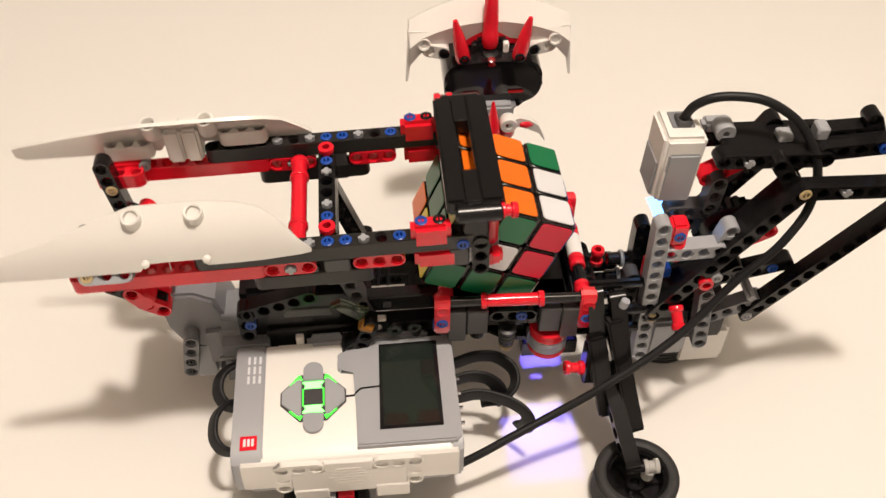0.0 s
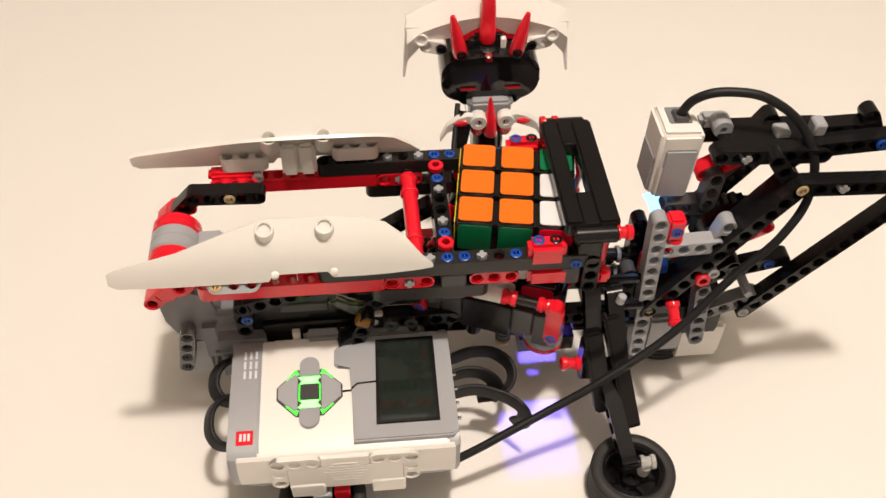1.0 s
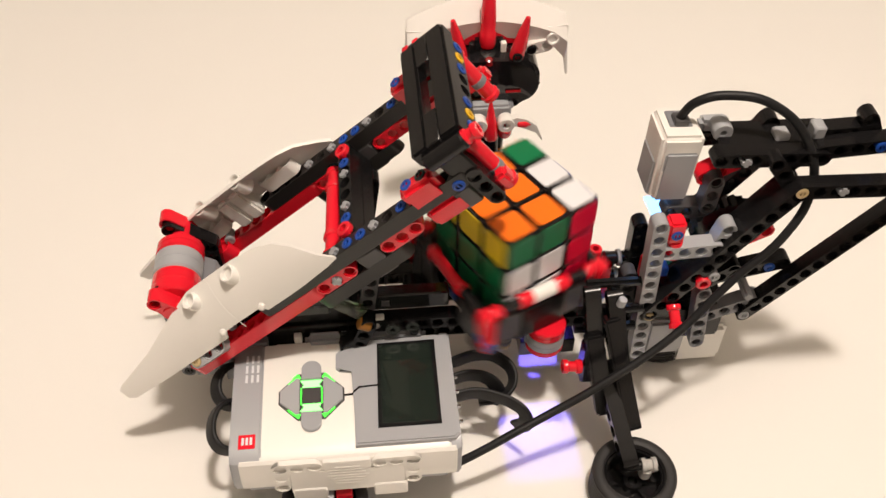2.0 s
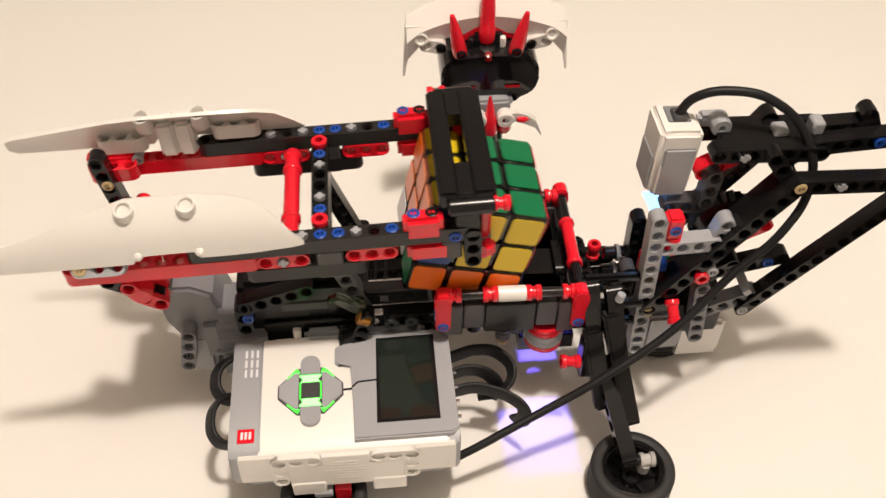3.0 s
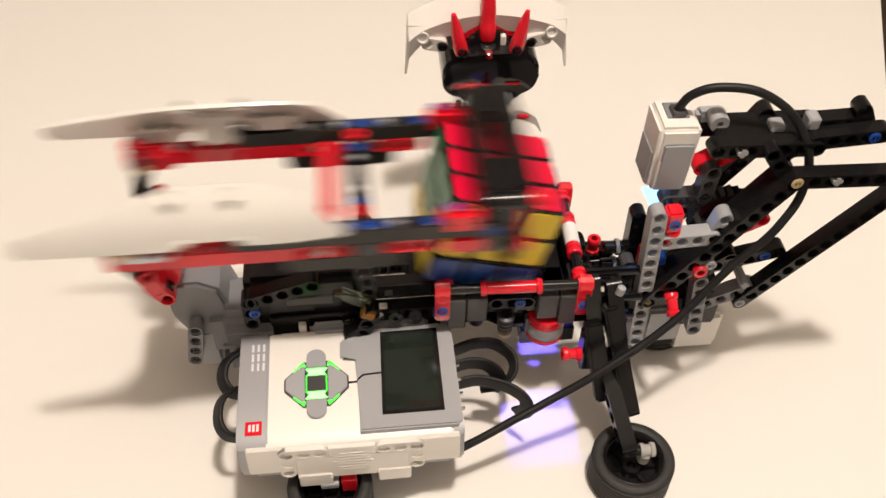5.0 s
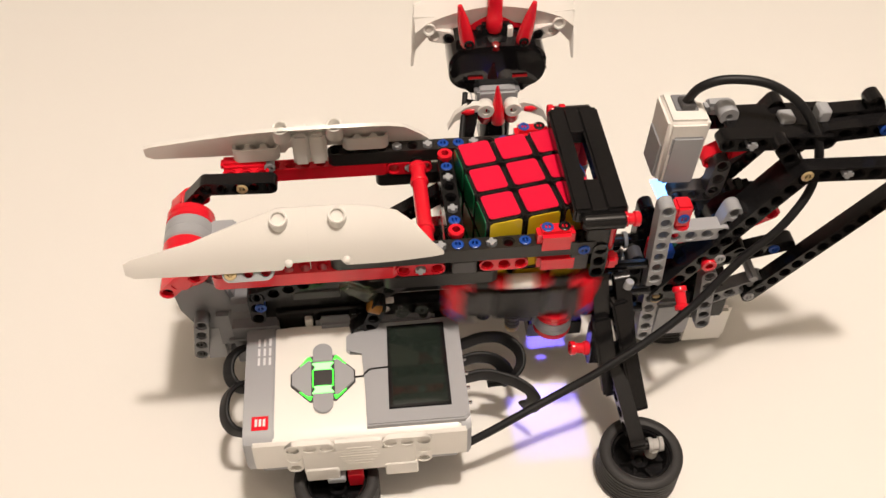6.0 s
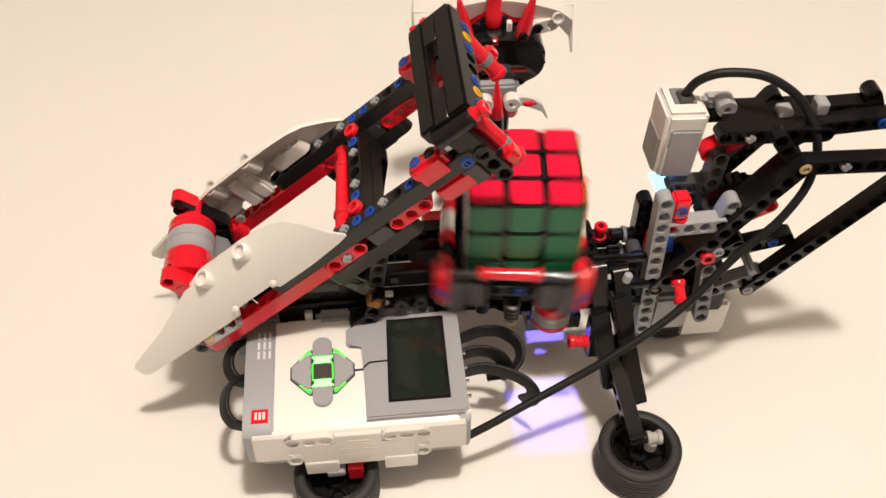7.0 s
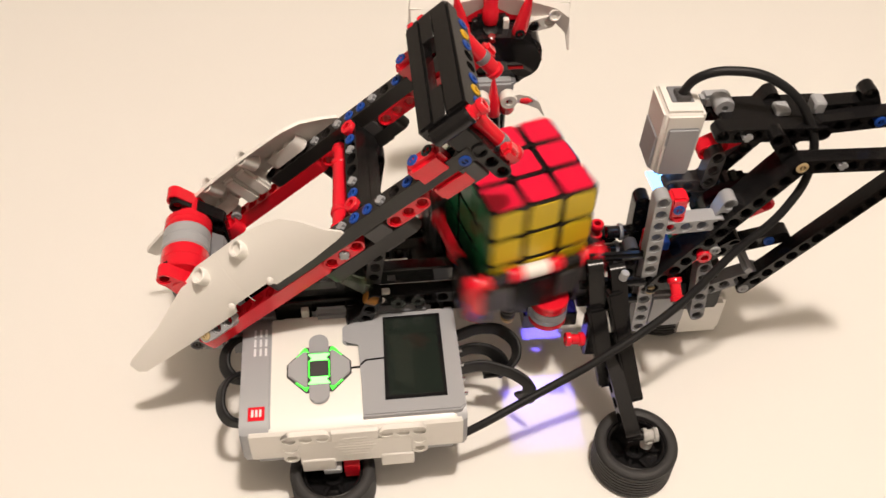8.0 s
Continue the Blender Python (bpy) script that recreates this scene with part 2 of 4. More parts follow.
# ---------------------------------------------------------------- control brick
def control_brick():
    t = thing("control_brick", "white and grey programmable control brick with lit green buttons", "controller", (-93, -62, 22))
    # grey shell: cross-section in y and z, run along x
    turn = Matrix(((0, 0, 1, 0), (1, 0, 0, 0), (0, 1, 0, 0), (0, 0, 0, 1)))
    shell = [(-26, 60), (-28, 61.5), (-89, 61.5), (-94, 58), (-95.5, 46), (-95, 38), (-87, 27), (-80, 25), (-26, 25)]
    bm = prism(shell, -147.5, -132.5, turn, 1.0)
    part("end_cap", bm, GREY, t, "light grey end cap")
    core = [(-27, 60), (-28, 61.2), (-88, 61.2), (-93.5, 58.4), (-94, 46), (-93.5, 39), (-86, 28), (-27, 26)]
    part("body", prism(core, -132.6, -44, turn, 0.5), WHITE, t, "white plastic body")
    part("end_cap", prism([(y, z - 0.3) for y, z in shell], -44.1, -38.2, turn, 1.0), GREY, t, "light grey end cap")
    base = box((-143, -88, 22), (-43, -28, 27), 1.5)
    part("battery_door", base, GREY, t)
    # white fascia over the sloping front of body and caps, with rows of round peg holes and speaker slots
    part("front_fascia", prism([(-93.6, 58.6), (-94.9, 57.4), (-96.0, 46), (-95.6, 38.6), (-88.3, 28.4), (-85, 29), (-90, 45), (-90, 58.6)], -143.4, -40.4, turn, 0.5), WHITE, t, "white sloping front fascia")
    for lo, hi in (((-120.4, 32), (-65.6, 50.4)), ((-104.4, 50.5), (-81.6, 57.8))):
        part("front_panel", box((lo[0], -96.55, lo[1]), (hi[0], -88, hi[1]), 0.35), WHITE, t)
    part("front_foot", box((-120, -97.3, 25.5), (-103.5, -88, 36), 0.7), WHITE, t)
    part("front_foot", box((-81, -97.3, 25.5), (-64.5, -88, 36), 0.7), WHITE, t)
    for xs, col in (((-124.4, -108.4), -124.4), ((-77.6, -61.6), -61.6)):
        beam(t, (xs[0], -92.7, 54.4), (xs[1], -92.7, 54.4), F, WHITE, "peg_beam")
        beam(t, (col, -92.66, 54.4), (col, -92.66, 38.4), F, WHITE, "peg_beam")
    for k in range(7):
        z = 53.0 - 2.4 * k
        w = 9.5 + 2.2 * (3 - abs(k - 3))
        part("speaker_slot", box((-93.0 - w * 0.62, -96.85, z - 0.4), (-93.0 + w * 0.62, -96.2, z + 0.4), 0.2), WHITE, t)
    # back ledge
    part("back_ledge", box((-127, -30, 54), (-94, -26.5, 60.6), 0.6), WHITE, t)
    # screen housing and screen
    house = prism([(-88.2, -91), (-88.2, -48.0), (-95.0, -47.6), (-96.8, -45.8), (-96.6, -37.0), (-95.0, -35.2), (-88.4, -34.8), (-87, -29.4), (-41, -29), (-38.6, -31.5), (-38.6, -88.5), (-41, -91)], 58, 63.0, None, 0.8)
    hs = part("screen_housing", house, GREY, t, "light grey screen housing")
    sc = prism([(-77.2, -83), (-75.6, -32.6), (-46.2, -32.2), (-46.8, -83)], 62.4, 63.7, None, 0.5)
    fr = part("screen_frame", sc, BEZEL, hs, "glossy black screen frame")
    part("screen", box((-75.0, -81.2, 63.0), (-48.4, -34.4, 63.85), 0.15), SCREEN, hs, "dark glossy display")
    # button pad
    cx, cy, top = -108.8, -61.0, 61.5
    pad = prism([(cx - 16, cy - 3.6), (cx - 16, cy + 3.6), (cx - 6.6, cy + 13.6), (cx + 6.6, cy + 13.6), (cx + 16, cy + 3.6), (cx + 16, cy - 3.6), (cx + 6.6, cy - 13.6), (cx - 6.6, cy - 13.6)], top - 1, top + 0.25, None, 0.1)
    part("button_well", pad, DARK, t)
    for sx in (-1, 1):
        for sy in (-1, 1):
            g = prism([(cx + sx * 11.6, cy + sy * 7.6), (cx + sx * 6.2, cy + sy * 13.0), (cx + sx * 5.2, cy + sy * 10.5), (cx + sx * 7.6, cy + sy * 10.2), (cx + sx * 10.8, cy + sy * 7.2)], top, top + 0.55)
            part("light_strip", g, GLOW, t, "glowing green light strip")
        side = prism([(cx + sx * 15.2, cy - 3.4), (cx + sx * 15.2, cy + 3.4), (cx + sx * 7.6, cy + 10.6), (cx + sx * 5.8, cy + 10.6), (cx + sx * 5.8, cy - 10.6), (cx + sx * 7.6, cy - 10.6)], top, top + 1.3, None, 0.35)
        part("side_button", side, GREY, t)
    for sx in (-1, 1):
        part("light_strip", prism([(cx + sx * 5.6, cy + 10.8), (cx + sx * 7.0, cy + 13.2), (cx + sx * 9.4, cy + 10.6), (cx + sx * 8.6, cy + 9.4)][::sx], top + 0.2, top + 0.75), GLOW, t)
    for sy in (-1, 1):
        o = [(cx - 4.9, cy + sy * 9.4), (cx + 4.9, cy + sy * 9.4)]
        o += [(cx + 4.9 * math.cos(a), cy + sy * (15.8 + 4.9 * math.sin(a))) for a in [math.pi * k / 10 for k in range(11)]]
        part("round_button", prism(o, top, top + 1.5, None, 0.4), GREY, t)
        part("light_strip", prism([(cx - 5.4, cy + sy * 8.9), (cx + 5.4, cy + sy * 8.9), (cx + 3.6, cy + sy * 6.6), (cx + 4.6, cy + sy * 4.9), (cx - 4.6, cy + sy * 4.9), (cx - 3.6, cy + sy * 6.6)], top, top + 0.9), GLOW_HOT, t, "bright green light strip")
        part("light_strip", box((cx + sy * 5.0 - 0.25, cy - 5.0, top), (cx + sy * 5.0 + 0.25, cy + 5.0, top + 0.7), 0.1), GLOW, t)
    part("centre_button", box((cx - 4.5, cy - 4.6, top), (cx + 4.5, cy + 4.6, top + 1.4), 0.4), DARK, t, "dark grey centre button")
    # thin moulded line from the pad to the screen
    for a, b in (((-92.8, -61.6), (-88.2, -61.4)), ((-88.4, -61.5), (-85.4, -58.6)), ((-85.6, -58.7), (-76.4, -58.2))):
        z = 63.1 if a[0] > -89.4 else 61.6
        d = V(b[0] - a[0], b[1] - a[1], 0)
        n = V(-d.y, d.x, 0).normalized() * 0.45
        part("moulded_line", prism([(a[0] + n.x, a[1] + n.y), (b[0] + n.x, b[1] + n.y), (b[0] - n.x, b[1] - n.y), (a[0] - n.x, a[1] - n.y)], z - 0.8, z + 0.15), BEZEL, t)
    # red badge with light bars, and three printed marks
    bd = part("badge", box((-143.2, -88.2, 61.2), (-135.2, -80.4, 61.8), 0.2), RED, t, "small red square badge")
    for k in range(3):
        part("badge_bar", box((-141.6 + 1.9 * k, -86.2, 61.7), (-140.4 + 1.9 * k, -82.2, 61.95), 0), PRINT, bd)
    for y0 in (-38.6, -44.6, -50.4):
        part("printed_bar", box((-141.4, y0, 61.4), (-140.2, y0 + 4.6, 61.62), 0), PRINT, t)
        part("printed_bar", box((-138.6, y0, 61.4), (-137.4, y0 + 4.6, 61.62), 0), PRINT, t)
        part("printed_bar", box((-135.9, y0, 61.4), (-134.7, y0 + 4.6, 61.62), 0), PRINT, t)
    # sockets along both short sides
    for x in (-149.2, -38.4):
        for k in range(4):
            part("socket", box((x, -84 + 13 * k, 31), (x + 1.8, -74 + 13 * k, 45), 0.5), DARK, t)
    for k in range(4):
        part("contact_clip", box((-37.4, -46 - 9 * k, 46), (-35.2, -44.8 - 9 * k, 48), 0.1), STEEL, t)
    return t


control_brick()

# ---------------------------------------------------------------- wheels that lie flat as feet
def foot_wheel(x, y):
    t = thing("foot_wheel", "black rubber wheel lying flat as a foot under the robot", "wheel", (x, y, 0), "feet of the robot")
    prof = [(15.0, 2), (15.5, 0.8), (19, 0), (20.6, 1.2)]
    for k in range(7):
        z = 2.2 + 2.6 * k
        prof += [(21.6, z), (21.6, z + 1.7), (20.9, z + 1.9), (20.9, z + 2.4)]
    prof += [(21.4, 20.6), (20.2, 21.8), (17.5, 22.2), (16, 21.4), (15.4, 19.5), (15.2, 4), (15, 2)]
    tyre = part("tyre", lathe(prof, (x, y, 0), (0, 0, 1), 48), RUBBER, t, "black rubber tyre with ring grooves")
    rim = lathe([(15.3, 3), (15.3, 19), (14.4, 19.4), (13.6, 18.6), (13, 9), (5.4, 8.4), (4.8, 13), (2.4, 13), (2.4, 4), (13, 4), (15.3, 3)], (x, y, 0), (0, 0, 1), 32)
    r = part("rim", rim, BLACK, t, "black plastic rim")
    for k in range(6):
        a = math.pi / 3 * k
        m = Matrix.Translation((x, y, 9.5)) @ Matrix.Rotation(a, 4, "Z")
        bm = bmesh.new()
        add_box(bm, (4.5, -1, -1.2), (13.4, 1, 1.6), 0.3, m)
        part("spoke", bm, BLACK, r)
    return t


foot_wheel(51.3, -93.5)
foot_wheel(-106, -94)
foot_wheel(90, 8)

# ---------------------------------------------------------------- chassis
chassis = thing("robot_chassis", "black beam chassis of a cube-solving robot with red and grey connectors", "robot", (0, 0, 0))


def bent(parent, pts, axis, mat, name="bent_beam"):
    """A bent beam: straight beams that share their corner holes."""
    first = None
    for a, b in zip(pts, pts[1:]):
        ob = beam(parent if first is None else first, a, b, axis, mat, name if first is None else "bent_end")
        first = first or ob
    return first


def build_chassis():
    c = chassis
    # long beams that run under the lifting arm
    part("gear_case", box((-143, -21, 52), (-84, 6, 95), 4.0, 2), BLACK, c, "black closed gear case")
    part("case_ledge", box((-132, -23.5, 52), (-80, -20.6, 69), 1.0), BLACK, c)
    part("case_band", box((-122, -21.9, 76), (-98, -20.4, 82), 0.6), DARK, c)
    beam(c, (-138, -24.6, 88), (-104, -24.6, 99), F)
    pin(c, (-138, -28.8, 80), F, BLUE)
    beam(c, (-140, -24.6, 72), (-140, -24.6, 88), F)
    beam(c, (-128, -18, 57), (56, -18, 57), F)
    beam(c, (-128, 20, 57), (56, 20, 57), F)
    beam(c, (-76, 20, 73), (-8, 20, 73), F)
    part("cross_girder", box((-84, -25, 80), (-38, -17.5, 91), 0.8), GLOSS, c, "glossy black girder")
    axle_end(c, (-58, -25.4, 85.5), F, BLACK)
    part("girder_slot", box((-72, -25.6, 83.5), (-68, -24.8, 87.5), 0.3), DARK, c)
    beam(c, (-76, -25, 72), (-36, -25, 72), F)
    part("white_plug", box((-79, -28, 68), (-71, -24, 77), 0.6), WHITE, c, "small white plug")
    part("silver_bush", lathe([(1.5, 0), (3.4, 0), (3.8, 0.5), (3.8, 3.5), (1.5, 3.5), (1.5, 0)], (-67, -28.2, 72), F, 18), STEEL, c, "silver bush")
    part("silver_bush", lathe([(1.5, 0), (3.0, 0), (3.4, 0.5), (3.4, 2.5), (1.5, 2.5), (1.5, 0)], (-57, -28.2, 72), F, 18), STEEL, c, "silver bush")
    beam(c, (-48, 30, 70), (0, 30, 70), F, RED)
    beam(c, (-56, 4, 66), (-8, 4, 66), F)
    # bracket in which the swing link turns, with its two thin cords
    bent(c, [(-79, -30, 79), (-84, -30, 66), (-89, -31, 63)], F, BLACK)
    bent(c, [(-79, 30, 79), (-84, 30, 66), (-89, 31, 63)], F, BLACK)
    for x in (-74, -69):
        part("thin_cord", rod(0.7, (x, 8, 62), (x + 4, 26, 86), 8, 0.1), CABLE, c)
    # tinted clear cover with its amber plug, beside the brick
    part("clear_cover", prism([(-98, 91), (-93, 93.5), (-80, 86), (-78, 80), (-84, 78.5)], 25, 30, Matrix(((1, 0, 0, 0), (0, 0, -1, 0), (0, 1, 0, 0), (0, 0, 0, 1))), 1.0), TINTED, c, "greenish clear plastic cover")
    part("amber_plug", rod(3.4, (-84, -31, 79), (-78, -31, 76), 14, 0.6), AMBER, c, "amber plug")
    part("white_plug", box((-117.5, -27, 60), (-113.5, -23.5, 65.5), 0.5), WHITE, c, "small white plug")
    part("grey_bracket", box((-112, -29.6, 54), (-84, -23, 67), 3.0, 3), MID, c)
    part("grey_bracket", box((-82, -29.6, 54), (-50, -24, 66.4), 3.0, 3), MID, c)
    pin(c, (-92, -26, 67.6), U, BLACK)
    pin(c, (-56, -27, 66.9), U, BLACK)
    # column of black beams under the turntable
    beam(c, (-40, -12, 49), (56, -12, 49), F)
    beam(c, (-40, 12, 49), (56, 12, 49), F)
    beam(c, (-24, 26, 60), (40, 26, 60), U)
    beam(c, (40, -24, 60), (40, 24, 60), U)
    beam(c, (-24, -24, 60), (-24, 24, 60), U)
    part("turntable_bearing", lathe([(6, 52), (27, 52), (28, 53), (28, 56), (24, 57), (24, 66), (8, 66), (6, 64), (6, 52)], (0, 0, 0), (0, 0, 1), 40), BLACK, c)
    # turntable drive: red and grey hub, worn gear shaft
    for z0, z1, mt, lb in ((47.5, 51, RED, "red hub end"), (51, 59.5, GREY, "grey hub band"), (59.5, 66, RED, "red hub end")):
        zm = (z0 + z1) / 2
        part("drive_hub", lathe([(0, z0), (9.4, z0), (10.1, z0 + 0.7), (10.1, zm - 0.3), (9.7, zm), (10.1, zm + 0.3), (10.1, z1 - 0.7), (9.4, z1), (0, z1)], (13, -28, 0), U, 32), mt, c, lb)
    part("hub_wing", box((2, -31, 50), (8, -24, 63), 1.5, 2), MID, c)
    for k in range(4):
        part("ridge", lathe([(2, 0), (4.5 - 0.25 * k, 0), (4.8 - 0.25 * k, 0.6), (4.8 - 0.25 * k, 2), (3, 2.6)], (-9.4, -31, 66 - 3.3 * k), U, 18), DARK, c)
    # added hood, no part of the robot: its openings cut the blue light into patches
    hood = part("sensor_hood", box((2, -24.8, 34.5), (30, -24, 45), 0), BLACK, c, "added black hood that masks the sensor light into patches")
    for lo, hi in (((2, 0, 34.5), (30, 0.8, 45)), ((1.2, -24.8, 34.5), (2, 0.8, 45)), ((30, -24.8, 34.5), (30.8, 0.8, 45))):
        part("hood_wall", box(lo, hi, 0), BLACK, hood)
    for x0, y0, x1, y1 in ((2, -6.3, 30, 0), (2, -7.9, 14.3, -6.3), (18.5, -7.9, 30, -6.3), (2, -9.0, 30, -7.9), (2, -9.5, 15, -9.0), (16.1, -9.5, 30, -9.0),
                           (2, -12.8, 30, -9.5), (2, -14, 13.9, -12.8), (17.8, -14, 30, -12.8), (2, -22.3, 10.9, -14), (18.6, -22.3, 30, -14), (2, -24, 30, -22.3)):
        part("hood_floor", box((x0, y0, 34.6), (x1, y1, 35.0), 0), BLACK, hood)
    part("worm_tip", lathe([(0, 0), (2.6, 0), (3.6, 1.2), (3.8, 3.6), (0, 4)], (-9.4, -31, 51.5), U, 16), TAN, c, "tan worm tip")
    sleeve(c, (18, -50, 56), (28, -50, 55), RED, "red_bush")
    # leg to the front foot
    bent(c, [(32, -34, 94), (35, -44, 62), (36, -50, 46)], X_, BLACK)
    bent(c, [(43, -36, 92), (48, -58, 52), (52, -70, 36)], X_, BLACK)
    for a, b, w, n in (((41, -42, 84), (53.5, -70, 30), 4.2, 5), ((33, -44, 74), (41, -62, 30), 4.6, 4)):
        d = V(*b) - V(*a)
        bar = add_box(bmesh.new(), (0, -n, -w), (d.length, n, w), 1.2, Matrix.Scale(1000, 4) @ frame_at(a, d, X_) @ Matrix.Scale(0.001, 4), 2)
        part("leg_bar", bar, BLACK, c, "black leg bar")
    beam(c, (40, -50, 52), (47, -90, 30), X_)
    part("leg_block", box((29, -50, 40), (40, -40, 66), 1.0), BLACK, c)
    axle(c, (26, -34, 66), (58, -34, 66))
    axle(c, (26, -34, 80), (60, -34, 80))
    axle(c, (30, -30, 96), (58, -30, 96))
    for x0, x1, z, r in ((48, 66, 79, 3.6), (48, 70, 65.5, 3.4), (49, 70, 51, 3.4)):
        part("drive_shaft", rod(r, (x0, 2, z), (x1, 2, z), 20, 0.5), GLOSS, c, "glossy black shaft")
        part("shaft_collar", lathe([(0, 0), (r + 0.9, 0), (r + 1.1, 0.4), (r + 1.1, 1.6), (r + 0.9, 2), (0, 2)], (x0 + 6.5, 2, z), X_, 20), GREY, c)
    sleeve(c, (46.5, 14, 63), (46.5, 14, 74), RED, "red_bush")
    bush(c, (34, -35, 76), X_, BLACK)
    bush(c, (34, -35, 63), X_, BLACK)
    part("pale_cap", rod(2.2, (45, -41, 91), (46, -41, 96), 14, 0.4), GREY, c)
    part("axle_stub", rod(2.6, (45, -92.5, 25.5), (55, -92.5, 25.5)), BLACK, c)
    part("clear_bush", lathe([(0, 0), (3.8, 0), (3.9, 2), (3.0, 2.4), (3.0, 5.2), (3.9, 5.6), (3.9, 7.6), (0, 7.6)], (54, -92.5, 25.5), X_, 18), CLEAR, c, "clear plastic bush")
    part("clear_bush", lathe([(0, 0), (3.2, 0), (3.4, 1), (3.4, 6), (0, 6)], (57, -93, 17), U, 18), CLEAR, c, "clear plastic bush")
    part("foot_post", rod(3.4, (-106, -92, 6), (-106, -92, 26)), BLACK, c)
    part("foot_bracket", box((-100, -96, 15), (-92, -88, 26), 0.6), RED, c)
    part("foot_bracket", box((-110, -98, 22.6), (-101, -90, 26.5), 0.6), GREY, c)
    # rear neck to the head
    beam(c, (-20, 30, 60), (-20, 96, 60), U)
    beam(c, (20, 30, 60), (20, 96, 60), U)
    bent(c, [(-20, 90, 52), (-20, 92, 84), (-16, 98, 100)], X_, BLACK)
    beam(c, (-2, 92, 44), (-2, 104, 88), X_)
    beam(c, (-20, 96, 60), (20, 96, 60), U)
    part("neck", rod(8, (-2, 106, 62), (-2, 108, 84), 20, 1), BLACK, c)
    # drive tower beside the turntable
    beam(c, (63.6, -30, 40), (59.6, -30, 134.5), F, GREY)
    beam(c, (64, 2, 40), (63, 2, 104), F, BLACK)
    beam(c, (57, -14, 44), (56.5, -14, 84), F, DARK)
    beam(c, (66, -30, 118), (90, -30, 119), F, GREY)
    beam(c, (96, -28, 44), (92, -28, 82), F, MID)
    beam(c, (103, -20, 56), (126, -20, 66), F, MID)
    beam(c, (87, -14, 132), (88, -14, 148), F, DARK)
    beam(c, (70, -12, 128), (86, -12, 128), F, DARK)
    beam(c, (92, -28, 122), (94, -28, 130), F, GREY)
    part("red_block", box((64.2, -33, 124), (72.4, -24, 137), 1.2, 2), RED, c)
    pin(c, (68.4, -33.4, 130), F)
    sleeve(c, (69.5, -30, 113), (69.5, -30, 124), RED)
    # no lamp: the sensor's blue light on this surface is put in as emission
    part("lamp_plate", prism([(64.0, 7), (75.5, 7), (75.5, -15), (66.0, -21)], 116.5, 118.5, None, 0.4), BLUE_GLOW, c, "plate with the blue sensor light on it painted as glow")
    part("teal_block", box((72, -20, 92), (92, -8, 104), 1.0), TEAL, c)
    part("blue_block", box((67, -27, 94), (72, -20, 100), 0.8), BLUE, c)
    part("purple_block", box((58, -26, 92), (66, -20, 106), 1.0), RED, c)
    part("red_ring", lathe([(2, 0), (3.6, 0), (4, 1), (4, 3), (3.6, 4), (2, 4), (2, 0)], (87, -33, 98), F, 20), RED, c)
    beam(c, (76, -27, 84), (89, -27, 98), F, RED)
    beam(c, (98, -18, 106), (120, -18, 118), F, RED)
    beam(c, (84, -8, 146), (104, -8, 158), F, RED)
    # black toothed wheel
    g = []
    for k in range(48):
        a = 2 * math.pi * k / 48
        r = 17.5 if k % 2 else 15.6
        g.append((r * math.cos(a), r * math.sin(a)))
    turn = Matrix.Translation((104, -6, 108)) @ Matrix.Rotation(radians(90), 4, "X")
    part("toothed_wheel", prism(g, -4, 4, turn, 0.3), BLACK, c, "black toothed wheel")
    beam(c, (106, -14, 80), (138, -14, 88), F)
    pin(c, (130, -18.4, 86), F)
    beam(c, (86, -14, 66), (110, -14, 84), F)
    axle(c, (120, -26, 72), (120, 4, 72), GREY)
    sleeve(c, (74.5, -36, 83), (75, -46, 76), RED, "red_peg")
    pin(c, (64.8, -34.6, 72), F, TAN)
    # white motor case under the tower
    part("motor_case", box((94, -15, 4), (122, 10, 34), 2.5, 2), WHITE, c, "white motor case")
    part("motor_frame", box((84, -22, 36), (112, 6, 62), 1.5, 2), BLACK, c)
    part("motor_frame", box((66, -20, 52), (84, 4, 84), 1.5, 2), BLACK, c)
    part("motor_face", box((72, -22, 22), (94, 6, 50), 2.0, 2), GREY, c)


build_chassis()


def large_motor():
    t = thing("large_motor", "grey and dark grey geared motor with rounded case", "motor", (-150, 0, 30))
    part("case", box((-150, -15, 46), (-100, 15, 66), 5, 3), DARK, t, "dark grey rounded motor case")
    turn = Matrix(((1, 0, 0, 0), (0, 0, -1, 0), (0, 1, 0, 0), (0, 0, 0, 1)))
    side = [(-184, 84), (-178, 90), (-166, 90), (-156, 84), (-150, 60), (-160, 46), (-176, 50), (-182, 64)]
    part("shoulder", prism([(x, z) for x, z in side], -15, 15, turn, 2.0), MID, t, "grey motor shoulder")
    part("rounded_body", box((-164, -27, 30), (-122, 12, 72), 9, 5), MID, t, "grey rounded motor body")
    part("body_rib", box((-158, -27.9, 52), (-130, -25, 54), 0.6), MID, t)
    part("foot", box((-178, -14, 18), (-160, 14, 52), 4, 2), GREY, t)
    beam(t, (-175, -19, 38), (-171, -19, 62), F, MID)
    beam(t, (-175, 18, 38), (-172.5, 18, 54), F, DARK)
    for z in (32, 40):
        pin(t, (-174.6, -22.4, z + 6), F, BLACK)
    part("skirt", box((-160, -24, 26), (-140, 24, 40), 4, 2), MID, t)
    return t


large_motor()


